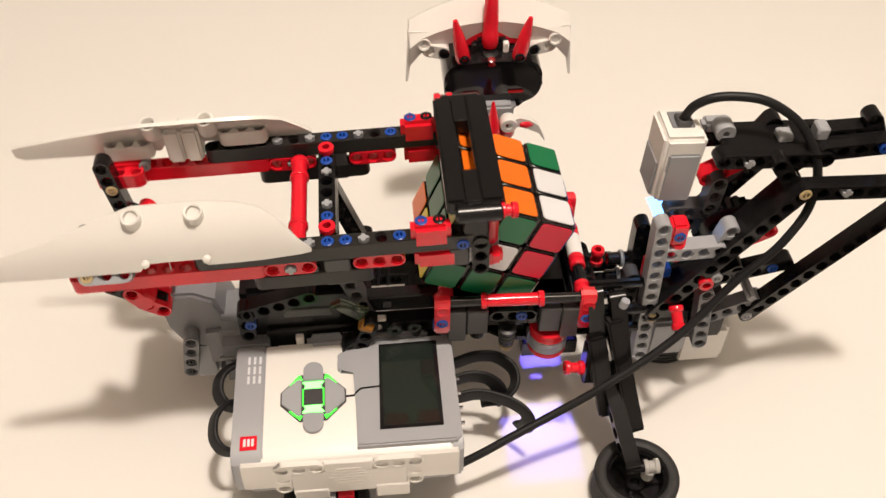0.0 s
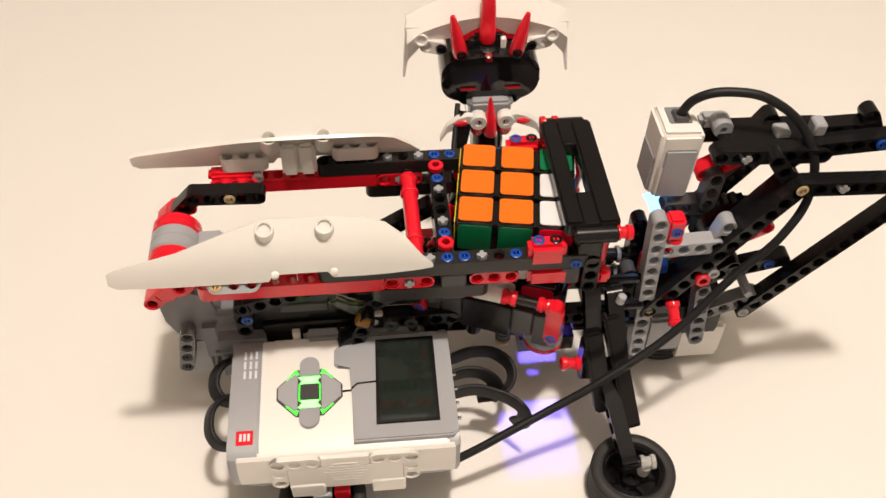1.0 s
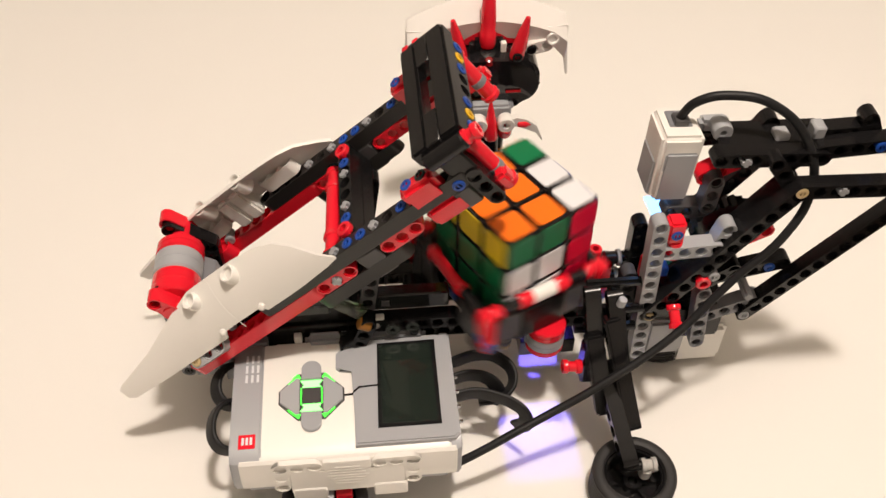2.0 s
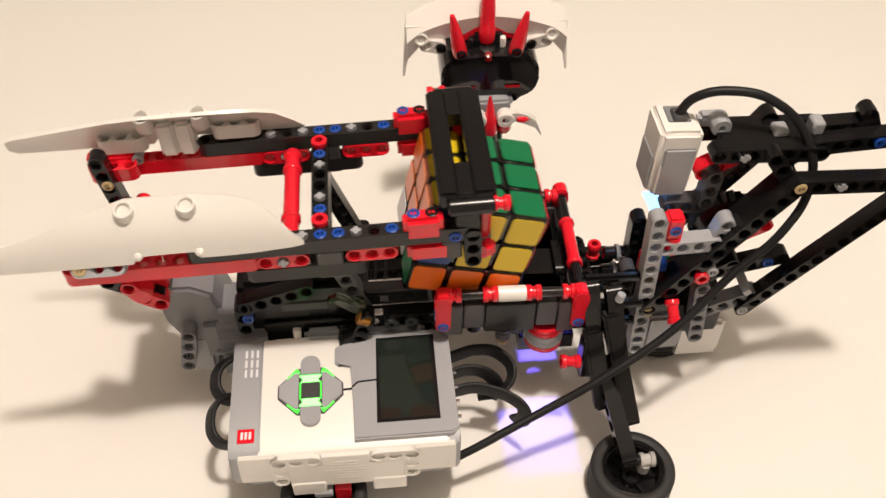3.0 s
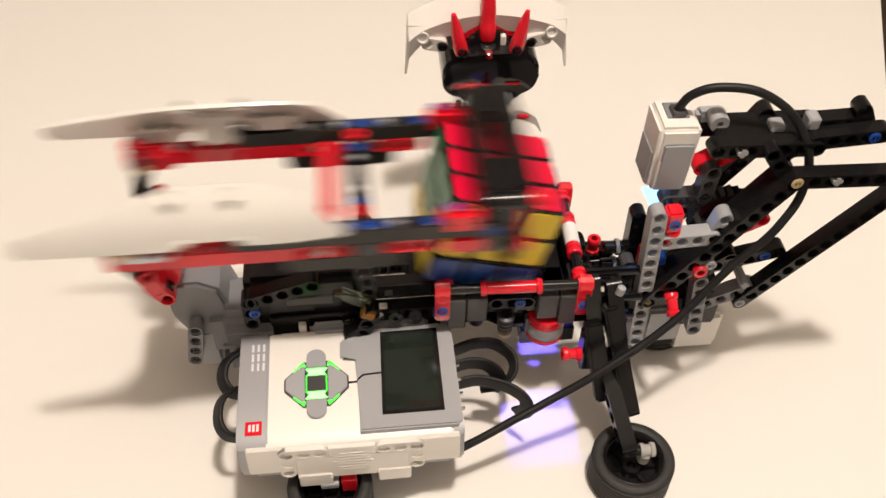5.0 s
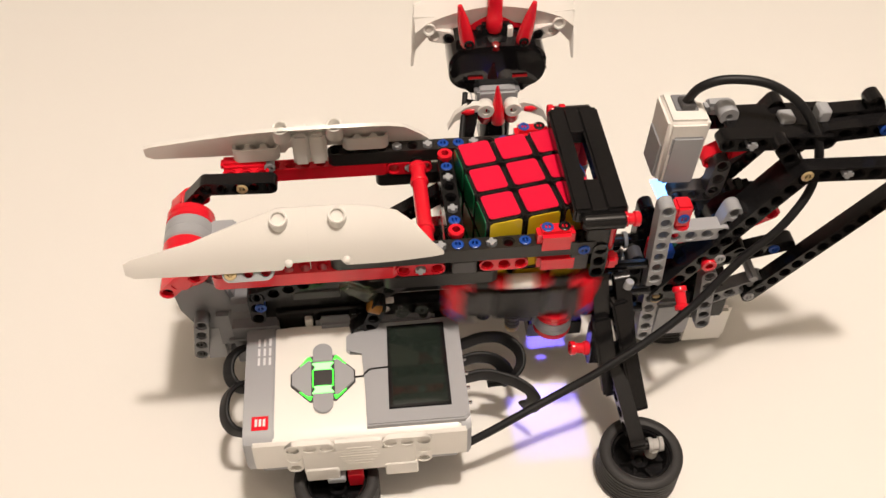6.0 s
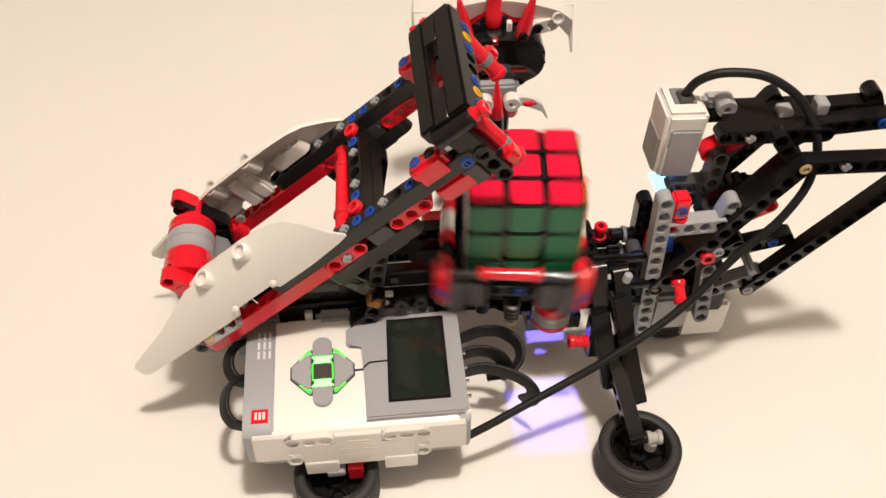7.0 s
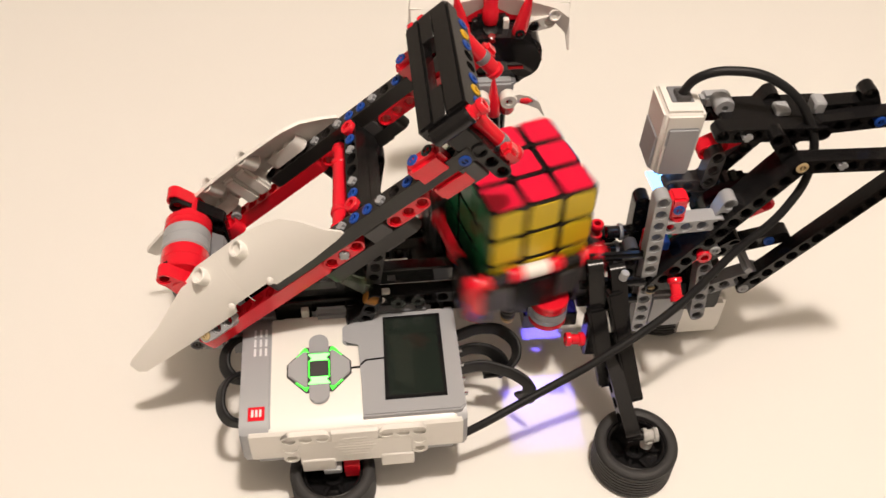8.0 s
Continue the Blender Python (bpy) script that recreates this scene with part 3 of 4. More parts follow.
def helmet_ornament():
    t = thing("helmet_ornament", "white visored helmet ornament with red horns and black face", "helmet ornament", (-1, 116, 80))
    o = []
    for k in range(32):
        a = 2 * math.pi * k / 32
        c, s = math.cos(a), math.sin(a)
        o.append((-1 + 28.5 * math.copysign(abs(c) ** 0.62, c), 118 + 17.5 * math.copysign(abs(s) ** 0.72, s)))
    turn = Matrix(((1, 0, 0, 0), (0, 0, -1, 0), (0, 1, 0, 0), (0, 0, 0, 1)))
    lean = Matrix.Translation((0, 118, 108)) @ Matrix.Rotation(radians(4), 4, "X") @ Matrix.Translation((0, -118, -108))
    face = bmesh.new()
    add_prism(face, o, -134, -107, lean @ turn, 2.4)
    part("sensor_face", face, GLOSS, t, "glossy black oval sensor face")
    for s in (-1, 1):
        bm = bmesh.new()
        add_box(bm, (-1 + s * 13 - 4.5, 105.2, 113.0), (-1 + s * 13 + 4.5, 107.2, 113.8), 0.2, lean)
        part("eye_line", bm, DIM_RED, t)
    part("crown", box((-12, 114, 126), (8, 130, 142), 2, 2), BLACK, t)
    part("nose_post", lathe([(0, 0), (7, 0), (6.4, 8), (4.5, 13), (0, 14)], (-3, 116, 124), (0, -0.3, 1), 20), BLACK, t)
    # visor: a bowed white plate with drooping tips
    bm = bmesh.new()
    cols = []
    n = 24
    for i in range(n + 1):
        u = -1 + 2 * i / n
        x = -3.5 + 45 * u
        y = 118 + 6 * (1 - u * u) - 2 * abs(u)
        drop = 9 * u * u
        top = 164 - drop
        bot = 141 - drop * 0.6 - (6 * max(0, abs(u) - 0.84) / 0.16)
        cols.append([bm.verts.new((x, y - 4, bot)), bm.verts.new((x, y - 6, (top + bot) / 2)), bm.verts.new((x, y + 3, top)),
                     bm.verts.new((x, y + 8, top - 2)), bm.verts.new((x, y - 1, bot + 1))])
    for a, b in zip(cols, cols[1:]):
        for k in range(5):
            bm.faces.new((a[k], a[(k + 1) % 5], b[(k + 1) % 5], b[k]))
    bm.faces.new(cols[0])
    bm.faces.new(cols[-1][::-1])
    visor = part("visor", bm, WHITE, t, "white bowed visor")
    for s in (-1, 1):
        cx = -3.5 + s * 45
        tip = bmesh.new()
        ring = [[(cx - s * 11, 114, 150), (cx + s * 0.6, 115, 150), (cx + s * 0.6, 121, 150), (cx - s * 11, 121, 150)],
                [(cx - s * 8, 114, 141), (cx + s * 1.0, 114.5, 141), (cx + s * 1.0, 120, 141), (cx - s * 8, 120, 141)],
                [(cx - s * 2.6, 113.4, 136), (cx + s * 1.4, 114, 136), (cx + s * 1.4, 119, 136), (cx - s * 2.6, 119, 136)],
                [(cx - s * 0.4, 113, 130), (cx + s * 1.8, 113, 130), (cx + s * 1.8, 117, 130), (cx - s * 0.4, 117, 130)],
                [(cx + s * 1.4, 112, 119), (cx + s * 2.6, 112, 119), (cx + s * 2.6, 113.5, 119), (cx + s * 1.4, 113.5, 119)]]
        rv = [[tip.verts.new(p) for p in r] for r in ring]
        for a, b in zip(rv, rv[1:]):
            for k in range(4):
                tip.faces.new((a[k], a[(k + 1) % 4], b[(k + 1) % 4], b[k]))
        tip.faces.new(rv[0])
        tip.faces.new(rv[-1])
        part("visor_tip", tip, WHITE, visor)
        beam(t, (cx - s * 11, 117, 138), (cx - s * 19, 117, 136), F, WHITE, "visor_beam")
        pin(t, (cx - s * 19.5, 112.6, 135.8), F, BLACK)
        # side horns
        horn = lathe([(0, 0), (3.9, 0), (4.3, 1.5), (4.2, 7), (3.2, 17), (1.3, 26.5), (0, 27.2)], (-3 + s * 15.6, 109, 134), (s * 0.20, 0.0, 1), 16)
        part("horn", horn, RED, t, "red horn")
        pin(t, (-3 + s * 15.6, 104.0, 137), F, BLACK)
        # white claws beside the chin
        claw = bmesh.new()
        add_lathe(claw, [(2.2, 0), (4.6, 0), (5, 0.8), (5, 6.4), (4.6, 7.2), (2.2, 7.2), (2.2, 0)], (-1 + s * 8, 99, 98.5), F, 20)
        cw = part("claw", claw, WHITE, t, "white claw")
        arm = bmesh.new()
        pts = [(8, 99, 2.6), (14, 100, 3.2), (20, 98, 3.4), (26, 94, 2.6), (30, 86, 0.8)]
        prev = None
        for px, pz, w in pts:
            r = [arm.verts.new((-1 + s * px, 95 + dy, pz + dz)) for dy, dz in ((-2, -w), (2, -w), (2, w), (-2, w))]
            if prev:
                for k in range(4):
                    arm.faces.new((prev[k], prev[(k + 1) % 4], r[(k + 1) % 4], r[k]))
            else:
                arm.faces.new(r)
            prev = r
        arm.faces.new(prev[::-1])
        part("claw_blade", arm, WHITE, cw)
        part("claw_tip", lathe([(0, 0), (2.0, 1), (2.4, 5), (0, 10)], (-1 + s * 14, 93.6, 98.6), (s * 1, 0.0, -0.1), 12), RED, cw)
        part("chin_ball", lathe([(0, 0), (3.6, 0.4), (4.4, 3), (4.2, 7), (2, 9), (0, 9)], (-1 + s * 8, 97.5, 88), (0, -0.3, 1), 16), RED, t)
    part("brow_plate", box((-20, 119, 136), (14, 124, 148), 1.2, 2), RED, t, "red brow plate behind the horns")
    part("nose_tip", lathe([(0, 0), (2.6, 0.4), (3.2, 2.4), (2.0, 4.6), (0, 5)], (-3, 108.5, 131), (0, -0.5, 1), 14), DIM_RED, t, "small red nose tip")
    for s in (-1, 1):
        part("brow_block", box((-3 + s * 10.5 - 3, 110, 124.5), (-3 + s * 10.5 + 3, 114, 128.5), 0.8), GREY, t)
        part("brow_post", box((-3 + s * 9 - 1.6, 113, 130), (-3 + s * 9 + 1.6, 117, 141), 0.6), WHITE if s > 0 else BLACK, t)
        part("rim_hole", lathe([(0, 0.1), (2.3, 0.1), (2.6, 0.9), (3.4, 1.1), (3.9, 0)], (-3.5 + s * 37, 112.6, 143), (0, -1, 0.1), 18), WHITE, t)
    part("crest", lathe([(0, 0), (4.2, 0), (4.8, 2), (4.8, 9), (4.2, 10), (4.4, 18), (3.4, 34), (0, 42)], (-3, 116, 138), (0, 0.05, 1), 16), RED, t, "red crest horn")
    part("chin_horn", lathe([(0, 0), (3.6, 0), (4.2, 1.2), (4.0, 8), (2.2, 18), (0.8, 25), (0, 25.5)], (-1.4, 94, 88), (-0.03, 0.12, 1), 16), RED, t, "red chin horn")
    part("jaw", box((-13, 101, 92), (11, 113, 106), 1.6, 2), GREY, t)
    part("jaw_plate", box((-14.5, 103, 102), (12.5, 118, 105), 0.8), MID, t)
    part("neck_block", box((-10, 104, 62), (8, 118, 90), 1.5), BLACK, t)
    return t


helmet_ornament()


def sensor_boom():
    t = thing("sensor_boom", "black triangular beam boom that carries a white colour sensor", "robot arm", (66, -20, 66))
    beam(t, (64.5, -32, 75.5), (120.5, -32, 156), F)
    beam(t, (64.5, -24, 75.5), (120.5, -24, 156), F)
    beam(t, (70, 6, 76), (116, 6, 142), F)
    beam(t, (121, -22, 57), (182, -22, 134), F)
    beam(t, (84, -20, 167), (132, -20, 165), F)
    beam(t, (82, 2, 162), (138, 2, 161), F)
    beam(t, (121, -32, 156), (185, -32, 154), F)
    bent(t, [(132, -10, 170), (158, -10, 171), (154, -10, 179)], F, BLACK)
    beam(t, (132, -18, 167), (160, -18, 169), F)
    pin(t, (159, -22.4, 169), F)
    beam(t, (108, -26, 168), (120, -26, 152), F)
    beam(t, (142, -8, 168), (124, -8, 150), F)
    bent(t, [(110, 2, 162), (114, 2, 169), (118, 2, 162)], F, BLACK)
    for p in ((121, -26, 57),):
        pin(t, p, F, GREY)
    pin(t, (120.5, -36.2, 156), F, TAN)
    pin(t, (91.6, -36.2, 102), F, GREY)
    axle_end(t, (140, -36, 155.5), F)
    axle_end(t, (96, -24, 165.6), F)
    part("grey_bush", box((112, -14, 165), (119, -6, 172), 1), GREY, t)
    part("grey_bush", box((128, -16, 170), (134, -8, 177), 1), GREY, t)
    part("grey_bush", lathe([(1.6, 0), (4.4, 0), (4.8, 0.8), (4.8, 8), (4.4, 9), (1.6, 9), (1.6, 0)], (88.5, 0, 171), F, 20), GREY, t)
    part("grey_arm", box((80, -2, 165), (92, 6, 172), 2, 2), GREY, t)
    part("spine", box((86, -16, 161), (126, 2, 169), 1.0), BLACK, t)
    # colour sensor over the turntable
    m = Matrix.Translation((68.2, -2.4, 155)) @ Matrix.Rotation(radians(2), 4, "Y") @ Matrix.Diagonal((0.87, 0.90, 0.96, 1))
    body = bmesh.new()
    g = bmesh.ops.create_cube(body, size=1)["verts"]
    for v in g:
        low = v.co.z < 0
        v.co = V(v.co.x * (21.5 if low else 23.5), v.co.y * 26.5 - (0.3 if low else 0), -20.5 if low else 19.5)
    bmesh.ops.bevel(body, geom=list(body.edges), offset=2.4, segments=3, affect="EDGES", clamp_overlap=True)
    bmesh.ops.transform(body, matrix=m, verts=body.verts)
    s = part("sensor_body", body, WHITE, t, "white colour sensor body")
    plate = bmesh.new()
    add_box(plate, (-8.2, -14.4, -19.6), (9.4, -11.0, 10.5), 1.0, m, 2)
    part("sensor_plate", plate, GREY, s, "light grey front plate")
    # shade on the left of the white body, painted as a thin grey plate
    sp = bmesh.new()
    add_box(sp, (-12.3, -10, -19), (-8.0, 10, 3), 1.0, m, 2)
    part("side_plate", sp, GREY, s, "grey plate as painted shade on the sensor side")
    so = bmesh.new()
    add_box(so, (-6, -4, 17.5), (6.5, 9, 20.2), 0.6, m)
    part("socket", so, MID, s)
    pl = bmesh.new()
    add_box(pl, (-3.5, -4, 19), (4.5, 4.5, 22.5), 0.6, m)
    part("plug", pl, DARK, s)
    ln = bmesh.new()
    add_lathe(ln, [(0, -21.5), (5, -21.5), (6, -20.5), (6, -19)], (0, 0, 0), U, 20)
    bmesh.ops.transform(ln, matrix=m, verts=ln.verts)
    part("sensor_lens", ln, BLUE_GLOW, s, "glowing pale blue sensor lens")
    return t


sensor_boom()

# ---------------------------------------------------------------- lifting arm, built in its resting pose over the turntable
ARM0 = (-50.0, 0.0, 125.0)
arm = thing("lifting_arm", "black and red robot arm with white blades and gripping frame", "robot arm", ARM0)


def blade(side):
    """A white curved blade panel along one rail; side is -1 or 1."""
    stations = [(-192.5, 0.10, 0.30), (-189, 0.02, 0.36), (-162, 0.0, 0.56), (-138, 0.0, 0.84), (-122, 0.0, 1.0), (-119.5, 0.12, 1.0), (-109, 0.13, 1.0), (-95, 0.13, 1.0), (-92.5, 0.02, 1.0), (-78, 0.02, 0.95), (-68, 0.03, 0.86), (-60, 0.05, 0.66), (-52, 0.07, 0.32), (-47, 0.10, 0.15)]
    y0, z0, y1, z1 = 41.5, 122.5, 28.0, 149.0
    bm = bmesh.new()
    rows = []
    n = 8
    for x, f0, f1 in stations:
        outer, inner = [], []
        for k in range(n + 1):
            f = f0 + (f1 - f0) * k / n
            bulge = 3.4 * math.sin(math.pi * min(1, f * 0.95 + 0.05))
            y, z = y0 + (y1 - y0) * f + bulge * 0.89, z0 + (z1 - z0) * f + bulge * 0.45
            outer.append(bm.verts.new((x, side * y, z)))
            inner.append(bm.verts.new((x, side * (y - 1.6), z - 0.9)))
        rows.append(outer + inner[::-1])
    for a, b in zip(rows, rows[1:]):
        m = len(a)
        for k in range(m):
            bm.faces.new((a[k], a[(k + 1) % m], b[(k + 1) % m], b[k]))
    bm.faces.new(rows[0])
    bm.faces.new(rows[-1][::-1])
    ob = part("blade_panel", bm, WHITE, arm, "white curved blade panel", 30)
    for x in (-121.5, -95):
        part("blade_socket", lathe([(0, 0.2), (3.0, 0.2), (3.1, 4.6), (3.8, 5.0), (4.2, 4.6), (4.4, 0), (4.6, -5)], (x, side * 31.3, 143.4), (0, side * -0.35 if side > 0 else -0.35, 0.94), 20), WHITE, ob)
        part("blade_rivet", lathe([(0, 0.9), (1.1, 0.8), (1.8, 0.2), (1.9, -1)], (x + 3, side * 43.6, 128.6), (0, side, 0.5), 14), WHITE, ob)
    seam = bmesh.new()
    last = None
    for k in range(13):
        f = k / 12
        bulge = 3.4 * math.sin(math.pi * min(1, f * 0.95 + 0.05)) + 0.1
        y, z = y0 + (y1 - y0) * f + bulge * 0.89, z0 + (z1 - z0) * f + bulge * 0.45
        pair = [seam.verts.new((x, side * (y + d * 0.89), z + d * 0.45)) for x, d in ((-109.0, -0.5), (-109.0, 0.0), (-108.82, 0.0), (-108.82, -0.5))]
        if last:
            for n_ in range(3):
                seam.faces.new((last[n_], last[n_ + 1], pair[n_ + 1], pair[n_]))
        last = pair
    part("blade_seam", seam, WHITE, ob)
    return ob


def build_arm():
    for s in (-1, 1):
        y = 36.0 * s
        beam(arm, (-96, y, 121.6), (24, y, 121.6), U, RAIL, name="rail", label="black rail beam with sheen painted in as lighter black")
        beam(arm, (-152 if s < 0 else -144, y, 113.4), (-72, y, 113.4), U, RED, "lower_rail", "red lower rail beam")
        if s < 0:
            beam(arm, (-146, -39.6, 119.8), (-130, -39.6, 119.8), (0, -0.7, 0.7), GREY, "link", thick=5.0)
            pin(arm, (-146, -41.6, 121.8), (0, -0.7, 0.7), TAN)
        else:
            part("link", box((-155, y - 4, 117.5), (-131, y + 4, 122.8), 1.6, 2), RED, arm)
        for x0 in (-66, -26):
            beam(arm, (x0, y - 0.4 * s, 113.4), (x0 + 16, y - 0.4 * s, 113.4), F, RED, "link")
        axle_end(arm, (-58, y - 4.2 * 1, 113.4), F)
        beam(arm, (-72, y, 105.4), (-24, y, 105.4), U, RAIL, "under_rail")
        part("rail_block", box((-43, y - 3.8, 100), (-31, y + 3.8, 117.4), 0.8), DARK, arm)
        # pins on top of the rail
        for x, m in ((-32, BLUE), (-8, BLUE)):
            pin(arm, (x, y, 125.9), U, m)
        pin(arm, (-40, y, 125.9), U, BLUE)
        for x in (-48, -24, -64):
            axle_end(arm, (x, y, 126.2), U)
        # red connectors that carry the gripping frame
        part("red_connector", box((-3, y - 5.0, 120.5), (15, y + 4.4, 133.6), 2.2, 2), RED, arm)
        pin(arm, (2, y, 134.0), U, BLUE)
        pin(arm, (10, y, 134.0), U, BLACK)
        part("red_connector", box((-2, y - 4.2, 106), (18, y + 4.2, 117), 2.0, 2), RED, arm)
        part("grip_post", box((20, y - 3.4, 118), (32, y + 3.4, 135.4), 1.0), BLACK, arm)
        part("grip_block", box((14, y - 3.9, 106), (23, y + 3.9, 117.6), 0.8), DARK, arm)
        beam(arm, (28, y - 0.5, 104), (28, y - 0.5, 120), F)
        pin(arm, (20, y - 4.4, 120.5), F, BLUE)
        part("red_foot", box((32, y - 3.6, 104), (38.5, y + 3.6, 112), 1.6, 2), RED, arm)
        # red pads at the outer end that hold the puzzle
        pad = sleeve(arm, (34, y * 0.84, 130), (33, y * 0.84, 99), RED, "grip_pad", 4.7)
        part("pad_web", box((26, y * 0.84 - 2.6, 108), (34, y * 0.84 + 2.6, 129), 1.0, 2), RED, pad)
        part("pad_band", lathe([(3.9, 0), (4.1, 0.2), (4.1, 3.4), (3.9, 3.6)], (33.4, y * 0.84, 109), U, 18), MID, pad)
        if s < 0:
            sleeve(arm, (36, -38, 138), (44.5, -38, 137.5), RED, "red_peg")
        else:
            sleeve(arm, (14.5, 40, 139.5), (23.5, 40, 139.5), RED, "red_peg")
    # gripping frame over the puzzle
    part("grip_bar", box((13.5, -37, 135.5), (22.4, 37, 144.2), 1.2, 2), BLACK, arm, "black gripping bar")
    part("grip_bar", box((28.6, -37, 135.5), (39, 37, 144.2), 1.2, 2), BLACK, arm, "black gripping bar")
    part("grip_filler", box((21.9, -36.8, 136), (29.1, -16, 143.9), 0.5), BLACK, arm)
    part("grip_filler", box((21.9, 18, 136), (29.1, 36.8, 143.9), 0.5), BLACK, arm)
    part("grip_end", rod(4.2, (17, -38.5, 138), (38, -38.5, 138), 20, 1.2), BLACK, arm)
    part("grip_end", rod(4.6, (17, 38, 138.5), (37, 38, 138.5), 20, 1.2), BLACK, arm)
    beam(arm, (35, -28, 133.4), (35, 28, 133.4), X_, name="grip_under_beam")
    for y, m in ((-28, BLUE), (-20, YELLOW), (-12, BLUE), (12, BLUE), (20, YELLOW), (28, BLUE)):
        pin(arm, (39.2, y, 133.4), X_, m)
    # cross beam with its pins, and the red cross bar
    beam(arm, (-40, -28, 121.6), (-40, 28, 121.6), U, name="cross_beam")
    beam(arm, (-40, -28, 113.4), (-40, 28, 113.4), U, name="cross_beam")
    for y, k in ((26, "r"), (18, "b"), (10, "x"), (-12, "x"), (-20, "b"), (-28, "r")):
        if k == "x":
            axle_end(arm, (-40, y, 126.2), U)
        elif k == "b":
            pin(arm, (-40, y, 126.0), U, BLUE)
        else:
            part("red_bush", lathe([(1.9, 0), (3.8, 0), (3.9, 0.6), (3.9, 3), (3.5, 3.4), (1.9, 3.4), (1.9, 0)], (-40, y, 124.6), U, 18), RED, arm)
    sleeve(arm, (-54, 29, 117), (-54, 15, 117.6), RED, "red_cross_bar", 4.7)
    part("red_cross_bar", rod(3.9, (-54, 18, 117.6), (-54, -18, 119.4), 18, 0.3), RED, arm)
    sleeve(arm, (-54, -17, 119.3), (-54, -32, 120), RED, "red_cross_bar", 4.7)
    part("axle_cap", rod(3.6, (-54, 28.5, 117), (-54, 35, 117)), BLACK, arm)
    for s in (-1, 1):
        blade(s)
    # white blocks inside the far blade
    beam(arm, (-144, 37, 127), (-128, 37, 127), U, WHITE, "blade_block")
    beam(arm, (-88, 37, 131), (-72, 37, 131), U, WHITE, "blade_block")
    part("blade_bridge", box((-117, 30, 121), (-108.6, 42, 141), 1.4, 2), WHITE, arm)
    part("blade_bridge", box((-108.3, 30, 121), (-100, 42, 141), 1.4, 2), WHITE, arm)
    pin(arm, (-130, 31.6, 119.5), F, GREY)
    beam(arm, (-150, 29, 116), (-134, 29, 116), U, RED, "tail_link")
    beam(arm, (-150, -29, 116), (-134, -29, 116), U, RED, "tail_link")


build_arm()

# ---------------------------------------------------------------- crank and swing links that carry the arm
PA, PB, JL, KL = V(-178, 0, 100), V(-80, 0, 79), V(-94.3, 0, -9.4), V(10, 0, -20)
crank = thing("drive_crank", "red and grey drive hub with black crank arms", "crank", tuple(PA))
for y0, y1, m, lb in ((-23, -8, RED, "red hub end"), (-8, 6, GREY, "grey hub band"), (6, 14, RED, "red hub end")):
    bm = lathe([(0, 0), (11.0, 0), (12.0, 1.0), (12.0, (y1 - y0) / 2 - 0.4), (11.6, (y1 - y0) / 2), (12.0, (y1 - y0) / 2 + 0.4), (12.0, y1 - y0 - 1), (11.0, y1 - y0), (0, y1 - y0)], (-171, y0, 105), (0, 1, 0), 36)
    part("hub", bm, m, crank, lb)
part("hub_key", box((-162, -9, 98), (-148, 9, 108), 1.4, 2), GREY, crank, "light grey key block")
for s in (-1, 1):
    bent(crank, [(-178, 28 * s * 0.86, 100), (-162, 28 * s * 0.86, 117.5), (-134, 28 * s * 0.86, 116.5)], F, BLACK, "crank_arm")
    pin(crank, (-144, 28 * s * 0.86 - 4.3, 116.8), F, TAN)
    bent(crank, [(-180, 27 * s, 99), (-173, 27 * s, 106), (-165, 27 * s, 109)], F, RED, "hub_lobe")
    part("hub_neck", rod(5.2, (-172, (22 if s < 0 else 13) * s, 105), (-172, 31 * s, 105), 18, 1.0), RED, crank)
link = thing("swing_link", "pair of dark swing links that guide the arm", "linkage", tuple(PB))
for s in (-1, 1):
    beam(link, (-80, 22 * s, 79), (-40.3, 22 * s, 105.3), F, DARK if s < 0 else BLACK, "link_beam")
axle(link, (-80, -24, 79), (-80, 24, 79))

# ---------------------------------------------------------------- turntable tray
tray = thing("turntable", "black and grey turntable tray with red corner connectors", "turntable", (0, 0, 60))


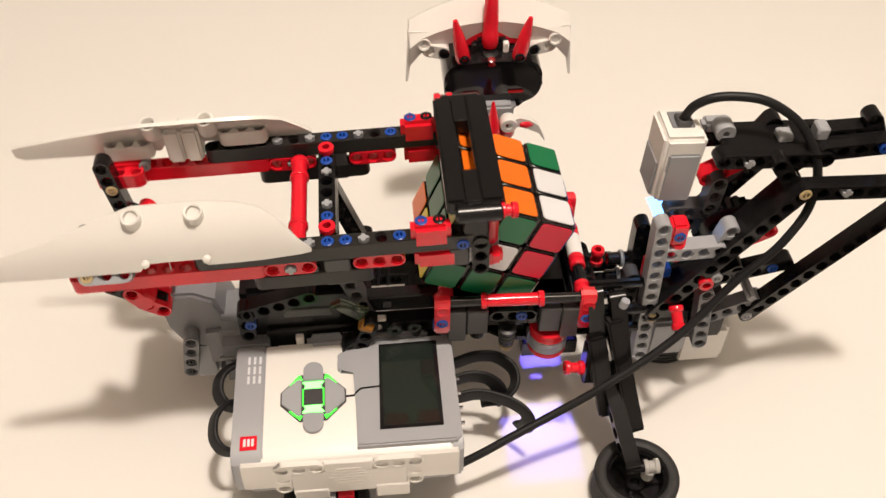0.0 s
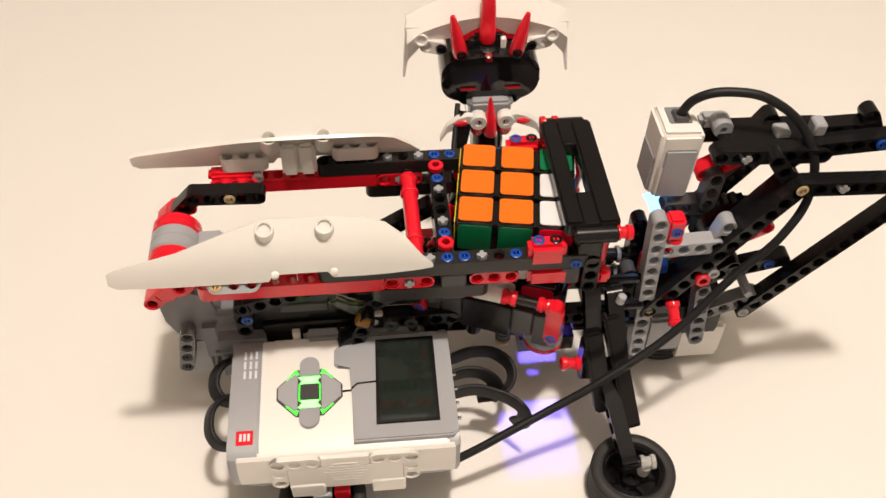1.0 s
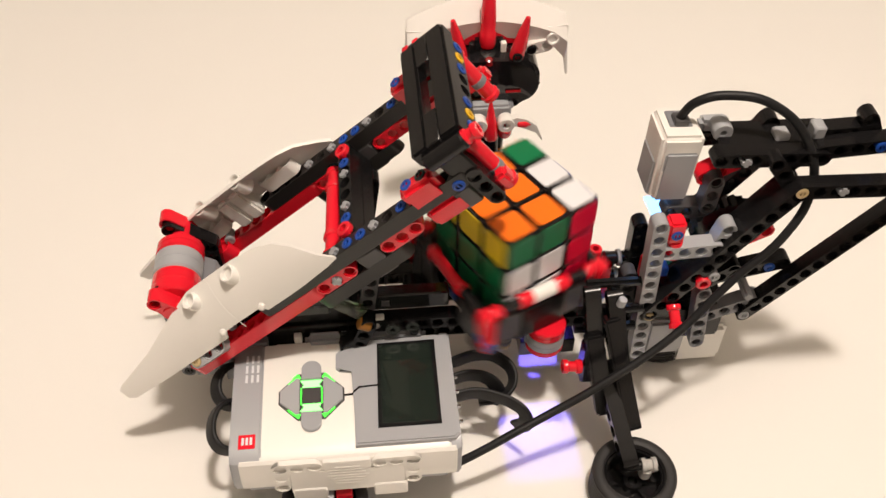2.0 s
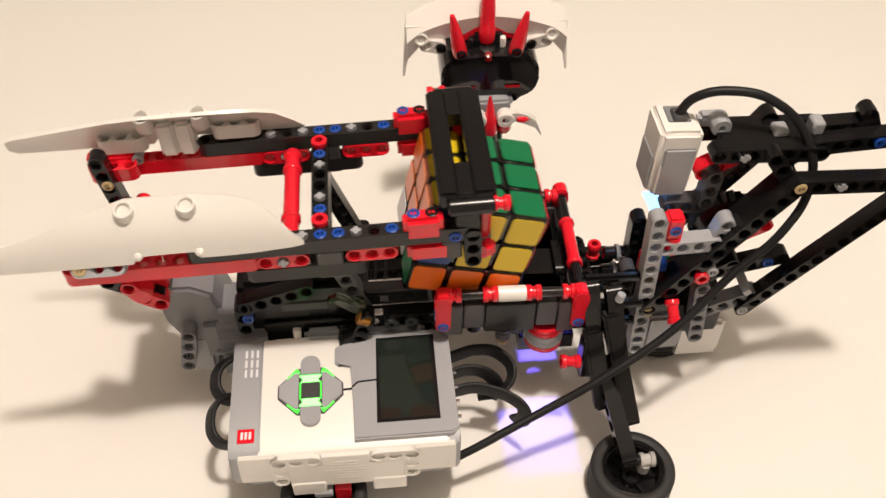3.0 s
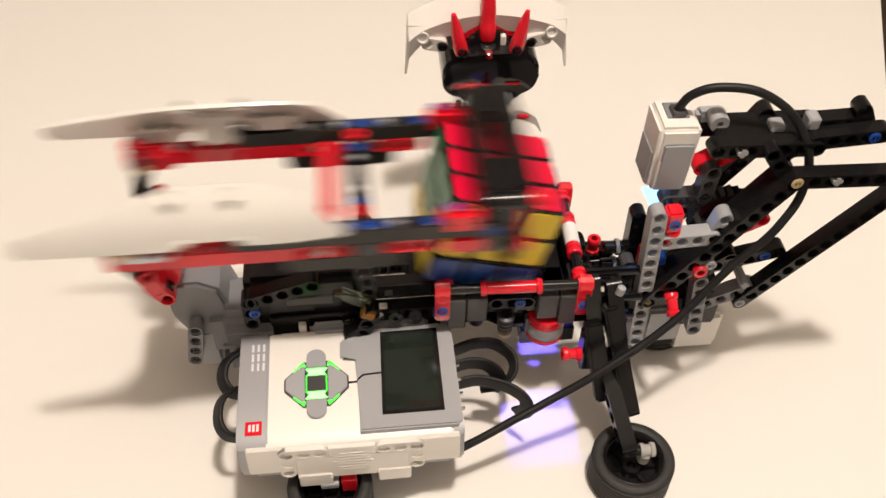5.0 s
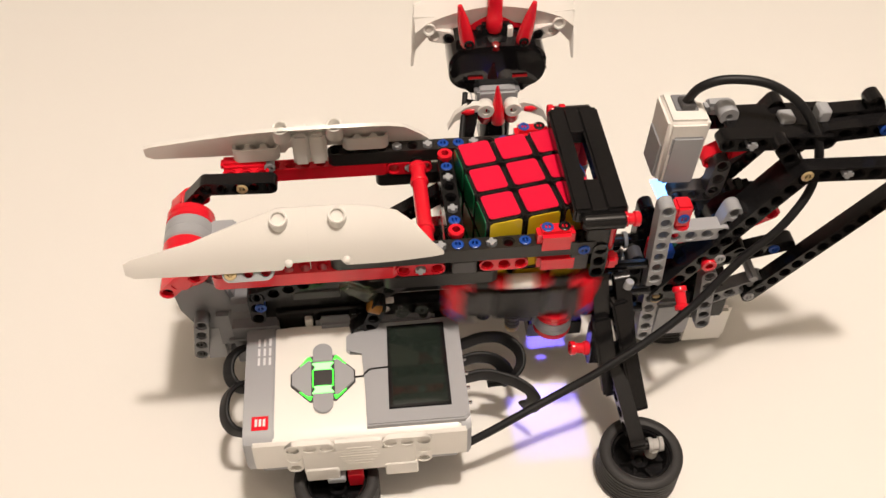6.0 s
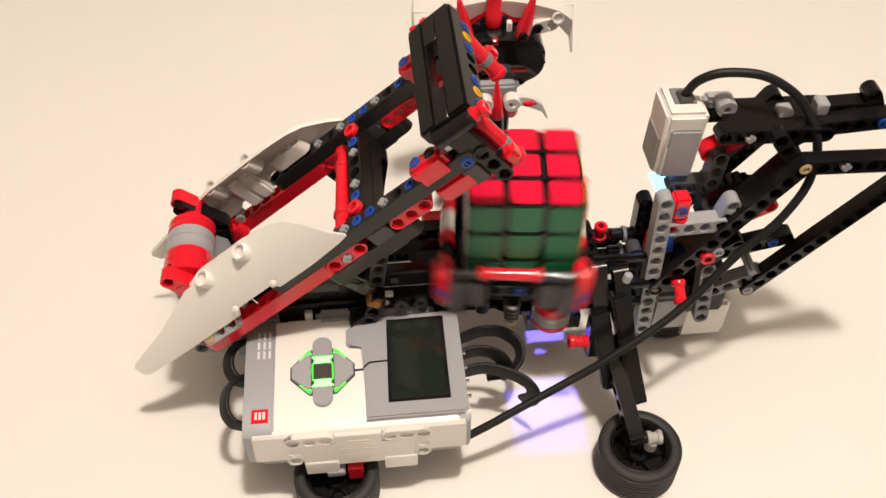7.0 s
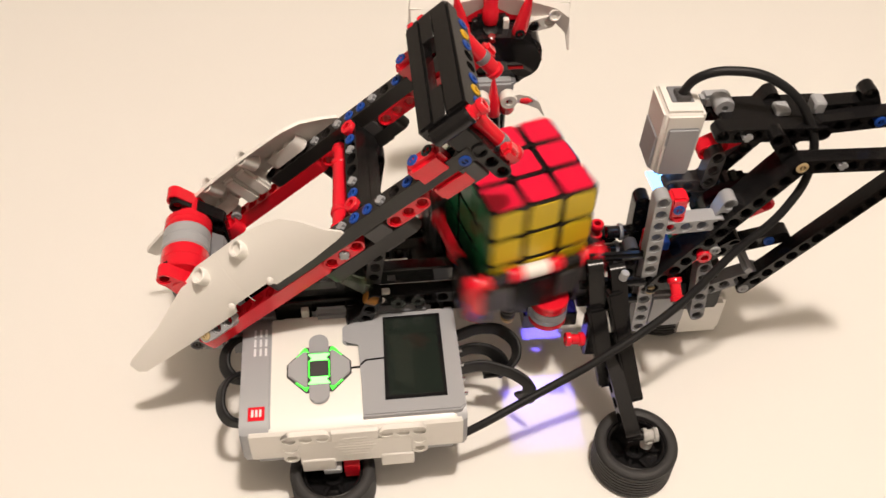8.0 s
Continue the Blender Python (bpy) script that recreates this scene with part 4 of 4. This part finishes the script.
def build_tray():
    for q in range(4):
        m = Matrix.Rotation(math.pi / 2 * q, 4, "Z")

        def at(x, y, z):
            return tuple(m @ V(x, y, z))

        out = tuple(m @ V(0, -1, 0))
        part("bar", rod(2.7, at(-35, -34, 97), at(35, -34, 97), 18, 0.3), GLOSS, tray, "glossy black bar")
        if q % 2 == 0:
            sleeve(tray, at(-17, -34, 97), at(14, -34, 97), RED, "bar_sleeve", 4.1)
        else:
            sleeve(tray, at(-14.5, -34, 97), at(-7, -34, 97), RED, "bar_sleeve", 4.1)
            sleeve(tray, at(-32, -34, 97), at(-25, -34, 97), RED, "bar_sleeve", 3.9)
            part("bar_sleeve", rod(4.0, at(-7, -34, 97), at(7, -34, 97), 18, 0.4), WHITE, tray, "white bar sleeve")
            sleeve(tray, at(7, -34, 97), at(14.5, -34, 97), RED, "bar_sleeve", 4.1)
            sleeve(tray, at(25, -34, 97), at(32, -34, 97), RED, "bar_sleeve", 3.9)
        # corner connectors at both ends of two facing sides
        for cx in ((-36, 36) if q % 2 == 0 else ()):
            cc = bmesh.new()
            add_prism(cc, [(-3.9, -10.5), (-2.6, -12.8), (0, -13.7), (2.6, -12.8), (3.9, -10.5), (3.9, 10.5), (2.6, 12.8), (0, 13.7), (-2.6, 12.8), (-3.9, 10.5)], -3.9, 3.9,
                      Matrix.Translation(at(cx, -34, 88.6)) @ m @ Matrix.Rotation(radians(90), 4, "Z") @ Matrix.Rotation(radians(90), 4, "X"), 0.8)
            ob = part("corner_connector", cc, RED, tray, "red corner connector")
            side = tuple(m @ V(1 if cx > 0 else -1, 0, 0))
            pin(tray, tuple(V(*at(cx, -34, 85)) + V(*out) * 4.2), out, BLUE)
            pin(tray, tuple(V(*at(cx, -34, 79.5)) + V(*side) * 4.2), side, BLUE)
            part("connector_hole", lathe([(0, 0.15), (2.4, 0.15), (2.8, 0.5), (3.3, 0.5), (3.4, 0)], tuple(V(*at(cx, -34, 94)) + V(*out) * 3.8), out, 16), RED, ob)
        # grey panels and black beams under the bar
        for x0, x1 in ((-33, -24), (-23.6, -13), (13, 23.6), (24, 33)):
            bm = bmesh.new()
            add_box(bm, (x0, -37 + (0.5 if abs(x0 + x1) < 50 else 0), 73.5 if abs(x0 + x1) < 50 else 69), (x1, -30.5, 91), 0.7, m)
            part("side_panel", bm, DARK, tray, "dark grey side panel")
        if q % 2 == 0:
            beam(tray, at(-8, -30, 84), at(8, -30, 84), out, BLACK)
            pin(tray, at(4, -34.4, 84), out, BLUE)
        else:
            bm = bmesh.new()
            add_box(bm, (-12.9, -36.4, 69.8), (12.9, -30.5, 91), 0.7, m)
            part("side_panel", bm, BLACK, tray, "black middle panel")
        bm = bmesh.new()
        add_box(bm, (-30, -29.4, 72), (30, -8, 82.4), 0.8, m)
        part("support_plate", bm, BLACK, tray)
    part("hub_plate", lathe([(0, 64), (24, 64), (25, 65), (25, 70), (0, 70)], (0, 0, 0), U, 32), BLACK, tray)


build_tray()

# ---------------------------------------------------------------- puzzle cube
CUBE_Z = 0.1075
puzzle = thing("puzzle_cube", "coloured three-by-three puzzle cube in the turntable tray", "puzzle cube", (0, 0, 107.5))
FACES = {"B": V(1, 0, 0), "G": V(-1, 0, 0), "W": V(0, 1, 0), "Y": V(0, -1, 0), "R": V(0, 0, 1), "O": V(0, 0, -1)}
CUBELETS = []


def build_puzzle():
    body = mesh_of(box((-9.45, -9.45, -9.45), (9.45, 9.45, 9.45), 1.6, 3), CUBE_BLACK, "cubelet")
    o = []
    for cx, cy, a0 in ((1, 1, 0), (-1, 1, 90), (-1, -1, 180), (1, -1, 270)):
        for k in range(4):
            a = radians(a0 + 30 * k)
            o.append((cx * 6.2 + 1.7 * math.cos(a), cy * 6.2 + 1.7 * math.sin(a)))
    tiles = {k: mesh_of(prism(o, 9.3, 9.75), m, "sticker") for k, m in STICKERS.items()}
    for i in (-1, 0, 1):
        for j in (-1, 0, 1):
            for k in (-1, 0, 1):
                home = V(i, j, k)
                if home.length == 0:
                    continue
                ob = put("cubelet", body, puzzle, Matrix.Translation(V(0, 0, CUBE_Z) + home * 0.019))
                for col, n in FACES.items():
                    if home.dot(n) > 0.5:
                        x = V(0, 0, 1) if abs(n.z) < 0.5 else V(1, 0, 0)
                        rot = Matrix((x, n.cross(x), n)).transposed().to_4x4()
                        put("sticker", tiles[col], ob, Matrix.Translation(V(0, 0, CUBE_Z) + home * 0.019) @ rot)
                CUBELETS.append((ob, home))


build_puzzle()

# ---------------------------------------------------------------- cables
cable("sensor_cable", [(68.5, -2, 175), (74, -4, 186), (90, -7, 191), (109, -12, 187), (125, -20, 171), (129.5, -28, 148), (119, -37, 130), (98, -43, 108),
                       (70, -55, 82), (32, -67, 60), (8, -73, 48.5), (-12, -79, 41.5), (-27, -83.5, 36), (-39, -86.5, 31.5)], 2.15, CABLE, "black cable from the sensor to the control brick")
cable("side_cable", [(-148, -50, 40), (-155, -50, 46), (-158, -42, 50), (-153, -32, 51), (-143, -28, 48)], 1.3, CABLE, "looped flat black cable beside the control brick", 2.6)
cable("side_cable", [(-148, -76, 40), (-156, -75, 45), (-159, -64, 49), (-155, -54, 49), (-148, -48, 44)], 1.3, CABLE, "looped flat black cable beside the control brick", 2.6)
cable("side_cable", [(-37, -31, 40), (-22, -30, 44), (-11, -32, 42), (-5, -42, 39), (-11, -50, 34), (-24, -51, 31)], 1.2, CABLE, "looped flat black cable beside the control brick", 3.2)
cable("side_cable", [(-37, -43, 42), (-28, -42, 43), (-18, -43.5, 40), (-13, -46, 30), (-16, -44, 20)], 1.2, CABLE, "looped flat black cable beside the control brick", 3.2)
cable("side_cable", [(-37, -54, 42), (-26, -53.4, 43), (-17, -55.5, 42), (-8, -60, 41), (-2.6, -65, 39), (-1.6, -66.5, 33), (-5, -62, 22)], 1.2, CABLE, "looped flat black cable beside the control brick", 3.2)
cable("head_cable", [(-34, 20, 62), (-29, 50, 70), (-25, 78, 84), (-20, 104, 104)], 1.6, CABLE, "thin black cable up to the robot head")

# ---------------------------------------------------------------- what moves
def between(rows, t):
    if t <= rows[0][0]:
        return rows[0][1:]
    for a, b in zip(rows, rows[1:]):
        if t <= b[0]:
            f = (t - a[0]) / (b[0] - a[0])
            return [p + (q - p) * f for p, q in zip(a[1:], b[1:])]
    return rows[-1][1:]


# seconds, x and z (mm) of the arm's reference point, its pitch (degrees)
ARM_ROWS = [
    (0.0, -105.2, 143.5, 2.1), (0.1, -96, 143.5, 0.4), (0.2, -56, 129, 0.0), (0.3, -48.2, 122.5, 2.0), (0.4, -50, 125, 0), (1.6, -50, 125, 0), (1.7, -61, 125.6, 21),
    (1.8, -94, 136, 50), (1.9, -97, 135, 43), (2.0, -93.3, 134.9, 40.2), (2.45, -93.3, 134.9, 40.2), (2.55, -62, 126, 22), (2.63, -47.5, 121.5, 4), (2.72, -50, 125, 0),
    (2.8, -54, 130, -1.8), (2.9, -84, 145, -1), (3.0, -107.4, 144.2, 2.2), (3.1, -105.2, 143.5, 2.1), (3.2, -105.2, 143.5, 2.1), (3.3, -92, 146, 0.2), (3.4, -54, 129, 0.5), (3.5, -47.7, 122.3, 2.3),
    (3.6, -50, 125, 0), (4.4, -50, 125, 0), (4.5, -65.0, 133.5, -2.6), (4.6, -88, 145.5, -0.6), (4.7, -109.5, 143, 2.6), (4.9, -109.5, 143, 2.6), (5.0, -92, 146, 0.2),
    (5.1, -54, 129, 0.5), (5.2, -47.7, 122.3, 2.3), (5.3, -50, 125, 0), (6.4, -50, 125, 0), (6.5, -46.7, 121.5, 6.0), (6.6, -63, 127, 24), (6.7, -99, 139, 53),
    (6.8, -97.5, 135.2, 43.5), (6.9, -93.3, 134.9, 40.2), (8.0, -93.3, 134.9, 40.2)]

# turns of the bottom layer alone (degrees, counter-clockwise from above), each with its last angle
TURNS = [
    [(0.5, 0), (0.6, -13), (0.7, -31), (0.8, -63), (0.9, -88), (1.0, -110), (1.4, -109), (1.5, -94), (1.6, -90)],
    [(3.58, 0), (3.7, -8), (3.8, -24), (3.9, -55), (4.0, -78), (4.1, -100), (4.2, -111), (4.3, -111), (4.4, -90)],
    [(5.68, 0), (5.8, 33), (5.9, 64), (6.0, 90), (6.1, 114), (6.2, 116), (6.3, 116), (6.4, 90)]]
# turns of the whole puzzle on its tray
SPINS = [
    [(1.85, 0), (1.95, 12), (2.1, 58), (2.25, 103), (2.4, 148), (2.5, 172), (2.55, 180)],
    [(6.62, 0), (6.7, 7), (6.8, 28), (6.9, 55), (7.0, 84), (7.1, 113), (7.2, 142), (7.3, 171), (7.4, 200), (7.5, 230), (7.6, 260), (7.7, 289), (7.8, 319), (7.9, 348), (8.0, 376)]]
# tips towards the motor: seconds, degrees still to fall, x and z of the centre (mm)
FLAT = (-3.0, 107.5)
TIPS = [
    [(0.0, 22, -17.0, 119.3), (0.1, 16, -14, 117), (0.2, 2, -2, 108.2), (0.25, 0, *FLAT)],
    [(2.78, 90, *FLAT), (2.9, 69, -15, 121), (3.0, 13, -26, 116.5), (3.1, 21, -25, 119), (3.2, 22, -24, 119.3), (3.3, 15, -19, 117), (3.4, 1, -2, 108), (3.45, 0, *FLAT)],
    [(4.44, 90, *FLAT), (4.5, 85, -7.0, 110.5), (4.6, 54, -17, 124), (4.7, 22, -28.5, 120), (4.9, 22, -28.5, 120), (5.0, 15, -19, 117), (5.1, 1, -2, 108), (5.15, 0, *FLAT)]]
# slight yaw of the held puzzle (degrees)
YAW = [(0.0, 0), (0.3, -4), (0.4, -4.2), (0.6, -4), (0.7, -5), (0.8, -9), (1.4, -10), (1.5, -4), (1.6, 9), (1.68, 2), (1.9, 0), (2.8, 0), (3.3, 0), (3.5, -4), (3.7, -5), (3.8, -9),
       (4.2, -9), (4.3, -4), (4.4, 10), (4.48, -2), (4.6, 0), (5.6, 0), (5.75, 6), (5.9, 10), (6.3, 10), (6.4, -3), (6.5, -3), (6.6, -1), (6.7, 0), (8.0, 0)]


def rot(axis, deg):
    return Matrix.Rotation(radians(deg), 3, axis)


def key_puzzle():
    events = [("tip", TIPS[0])] + [("turn", TURNS[0]), ("spin", SPINS[0]), ("tip", TIPS[1]), ("turn", TURNS[1]), ("tip", TIPS[2]), ("turn", TURNS[2]), ("spin", SPINS[1])]
    # the state before each event, found backwards from the solved puzzle before the last spin
    state = [Matrix.Identity(3) for _ in CUBELETS]
    for kind, rows in reversed(events[1:-1]):
        if kind == "tip":
            state = [rot("Y", 90) @ g for g in state]
        elif kind == "spin":
            state = [rot("Z", -rows[-1][1]) @ g for g in state]
        else:
            low = [round((g @ h).z) < 0 for g, (_, h) in zip(state, CUBELETS)]
            state = [rot("Z", -rows[-1][1]) @ g if lo else g for g, lo in zip(state, low)]
    whole = Matrix.Identity(3)
    body_rows, part_rows = [], [[] for _ in CUBELETS]

    def body(t, r, x=-3.0, z=107.5):
        m = (rot("Z", between(YAW, t)[0]) @ r @ whole).to_4x4()
        m.translation = V(x, 0, z) * 0.001
        body_rows.append((t, m))

    def piece(i, t, local):
        m = local.to_4x4()
        m.translation = (local @ CUBELETS[i][1]) * 0.019
        part_rows[i].append((t, m))

    local = state
    for i in range(len(CUBELETS)):
        piece(i, 0.0, local[i])
    for kind, rows in events:
        if kind == "tip":
            if rows[0][1] == 90:
                full = rot("Y", -90)
                for t, left, x, z in rows:
                    body(t, rot("Y", left - 90), x, z)
                whole = full @ whole
            else:
                for t, left, x, z in rows:
                    body(t, rot("Y", left), x, z)
        elif kind == "spin":
            for t, a in rows:
                body(t, rot("Z", a))
            whole = rot("Z", rows[-1][1]) @ whole
        else:
            end = rows[-1][1]
            n = int(round((rows[-1][0] - rows[0][0]) / 0.05))
            times = [rows[0][0] + 0.05 * k for k in range(n)] + [rows[-1][0]]
            inv = whole.transposed()
            low = [round((whole @ g @ h).z) < 0 for g, (_, h) in zip(local, CUBELETS)]
            for t in times:
                body(t, Matrix.Identity(3))
                a = between(rows, t)[0] - (between(YAW, t)[0] if rows[0][0] < t < rows[-1][0] else 0)
                for i, lo in enumerate(low):
                    if lo:
                        piece(i, t, inv @ rot("Z", a) @ whole @ local[i])
            local = [inv @ rot("Z", end) @ whole @ g if lo else g for g, lo in zip(local, low)]
    for i in range(len(CUBELETS)):
        piece(i, 8.0, local[i])
    for rows, ob in [(body_rows, puzzle)] + [(r, o) for r, (o, _) in zip(part_rows, CUBELETS)]:
        seen = {}
        for t, m in rows:
            seen[frame(t)] = (t, m)
        walk(ob, [seen[k] for k in sorted(seen)])


def motions():
    # the arm, its crank and its swing links
    arm_rows, crank_rows, link_rows = [], [], []
    for t, x, z, a in ARM_ROWS:
        m = pose(x / 1000, 0, z / 1000, 0, -a, 0)
        arm_rows.append((t, m))
        for rows, pivot, local, rest in ((crank_rows, PA, JL, V(*ARM0) + JL), (link_rows, PB, KL, V(*ARM0) + KL)):
            joint = (m @ (local * 0.001)) * 1000 - pivot
            base = rest - pivot
            turn = math.degrees(math.atan2(joint.z, joint.x) - math.atan2(base.z, base.x))
            turn = (turn + 180) % 360 - 180
            rows.append((t, pose(*(pivot * 0.001), 0, -turn, 0)))
    walk(arm, arm_rows)
    walk(crank, crank_rows)
    walk(link, link_rows)
    # the turntable follows every turn and spin
    rows, base = [(0.0, 0.0)], 0.0
    for seq in (TURNS[0], SPINS[0], TURNS[1], TURNS[2], SPINS[1]):
        rows += [(t, base + a) for t, a in seq]
        base += seq[-1][1]
    fine = []
    for (t0, a0), (t1, a1) in zip(rows, rows[1:]):
        n = max(1, int(abs(a1 - a0) // 40) + 1)
        fine += [(t0 + (t1 - t0) * k / n, a0 + (a1 - a0) * k / n) for k in range(n)]
    fine.append(rows[-1])
    seen = {frame(t): (t, pose(-0.0062, 0, 0.0566, 0, 0, a - 2.0)) for t, a in fine}
    walk(tray, [seen[k] for k in sorted(seen)])
    key_puzzle()


motions()
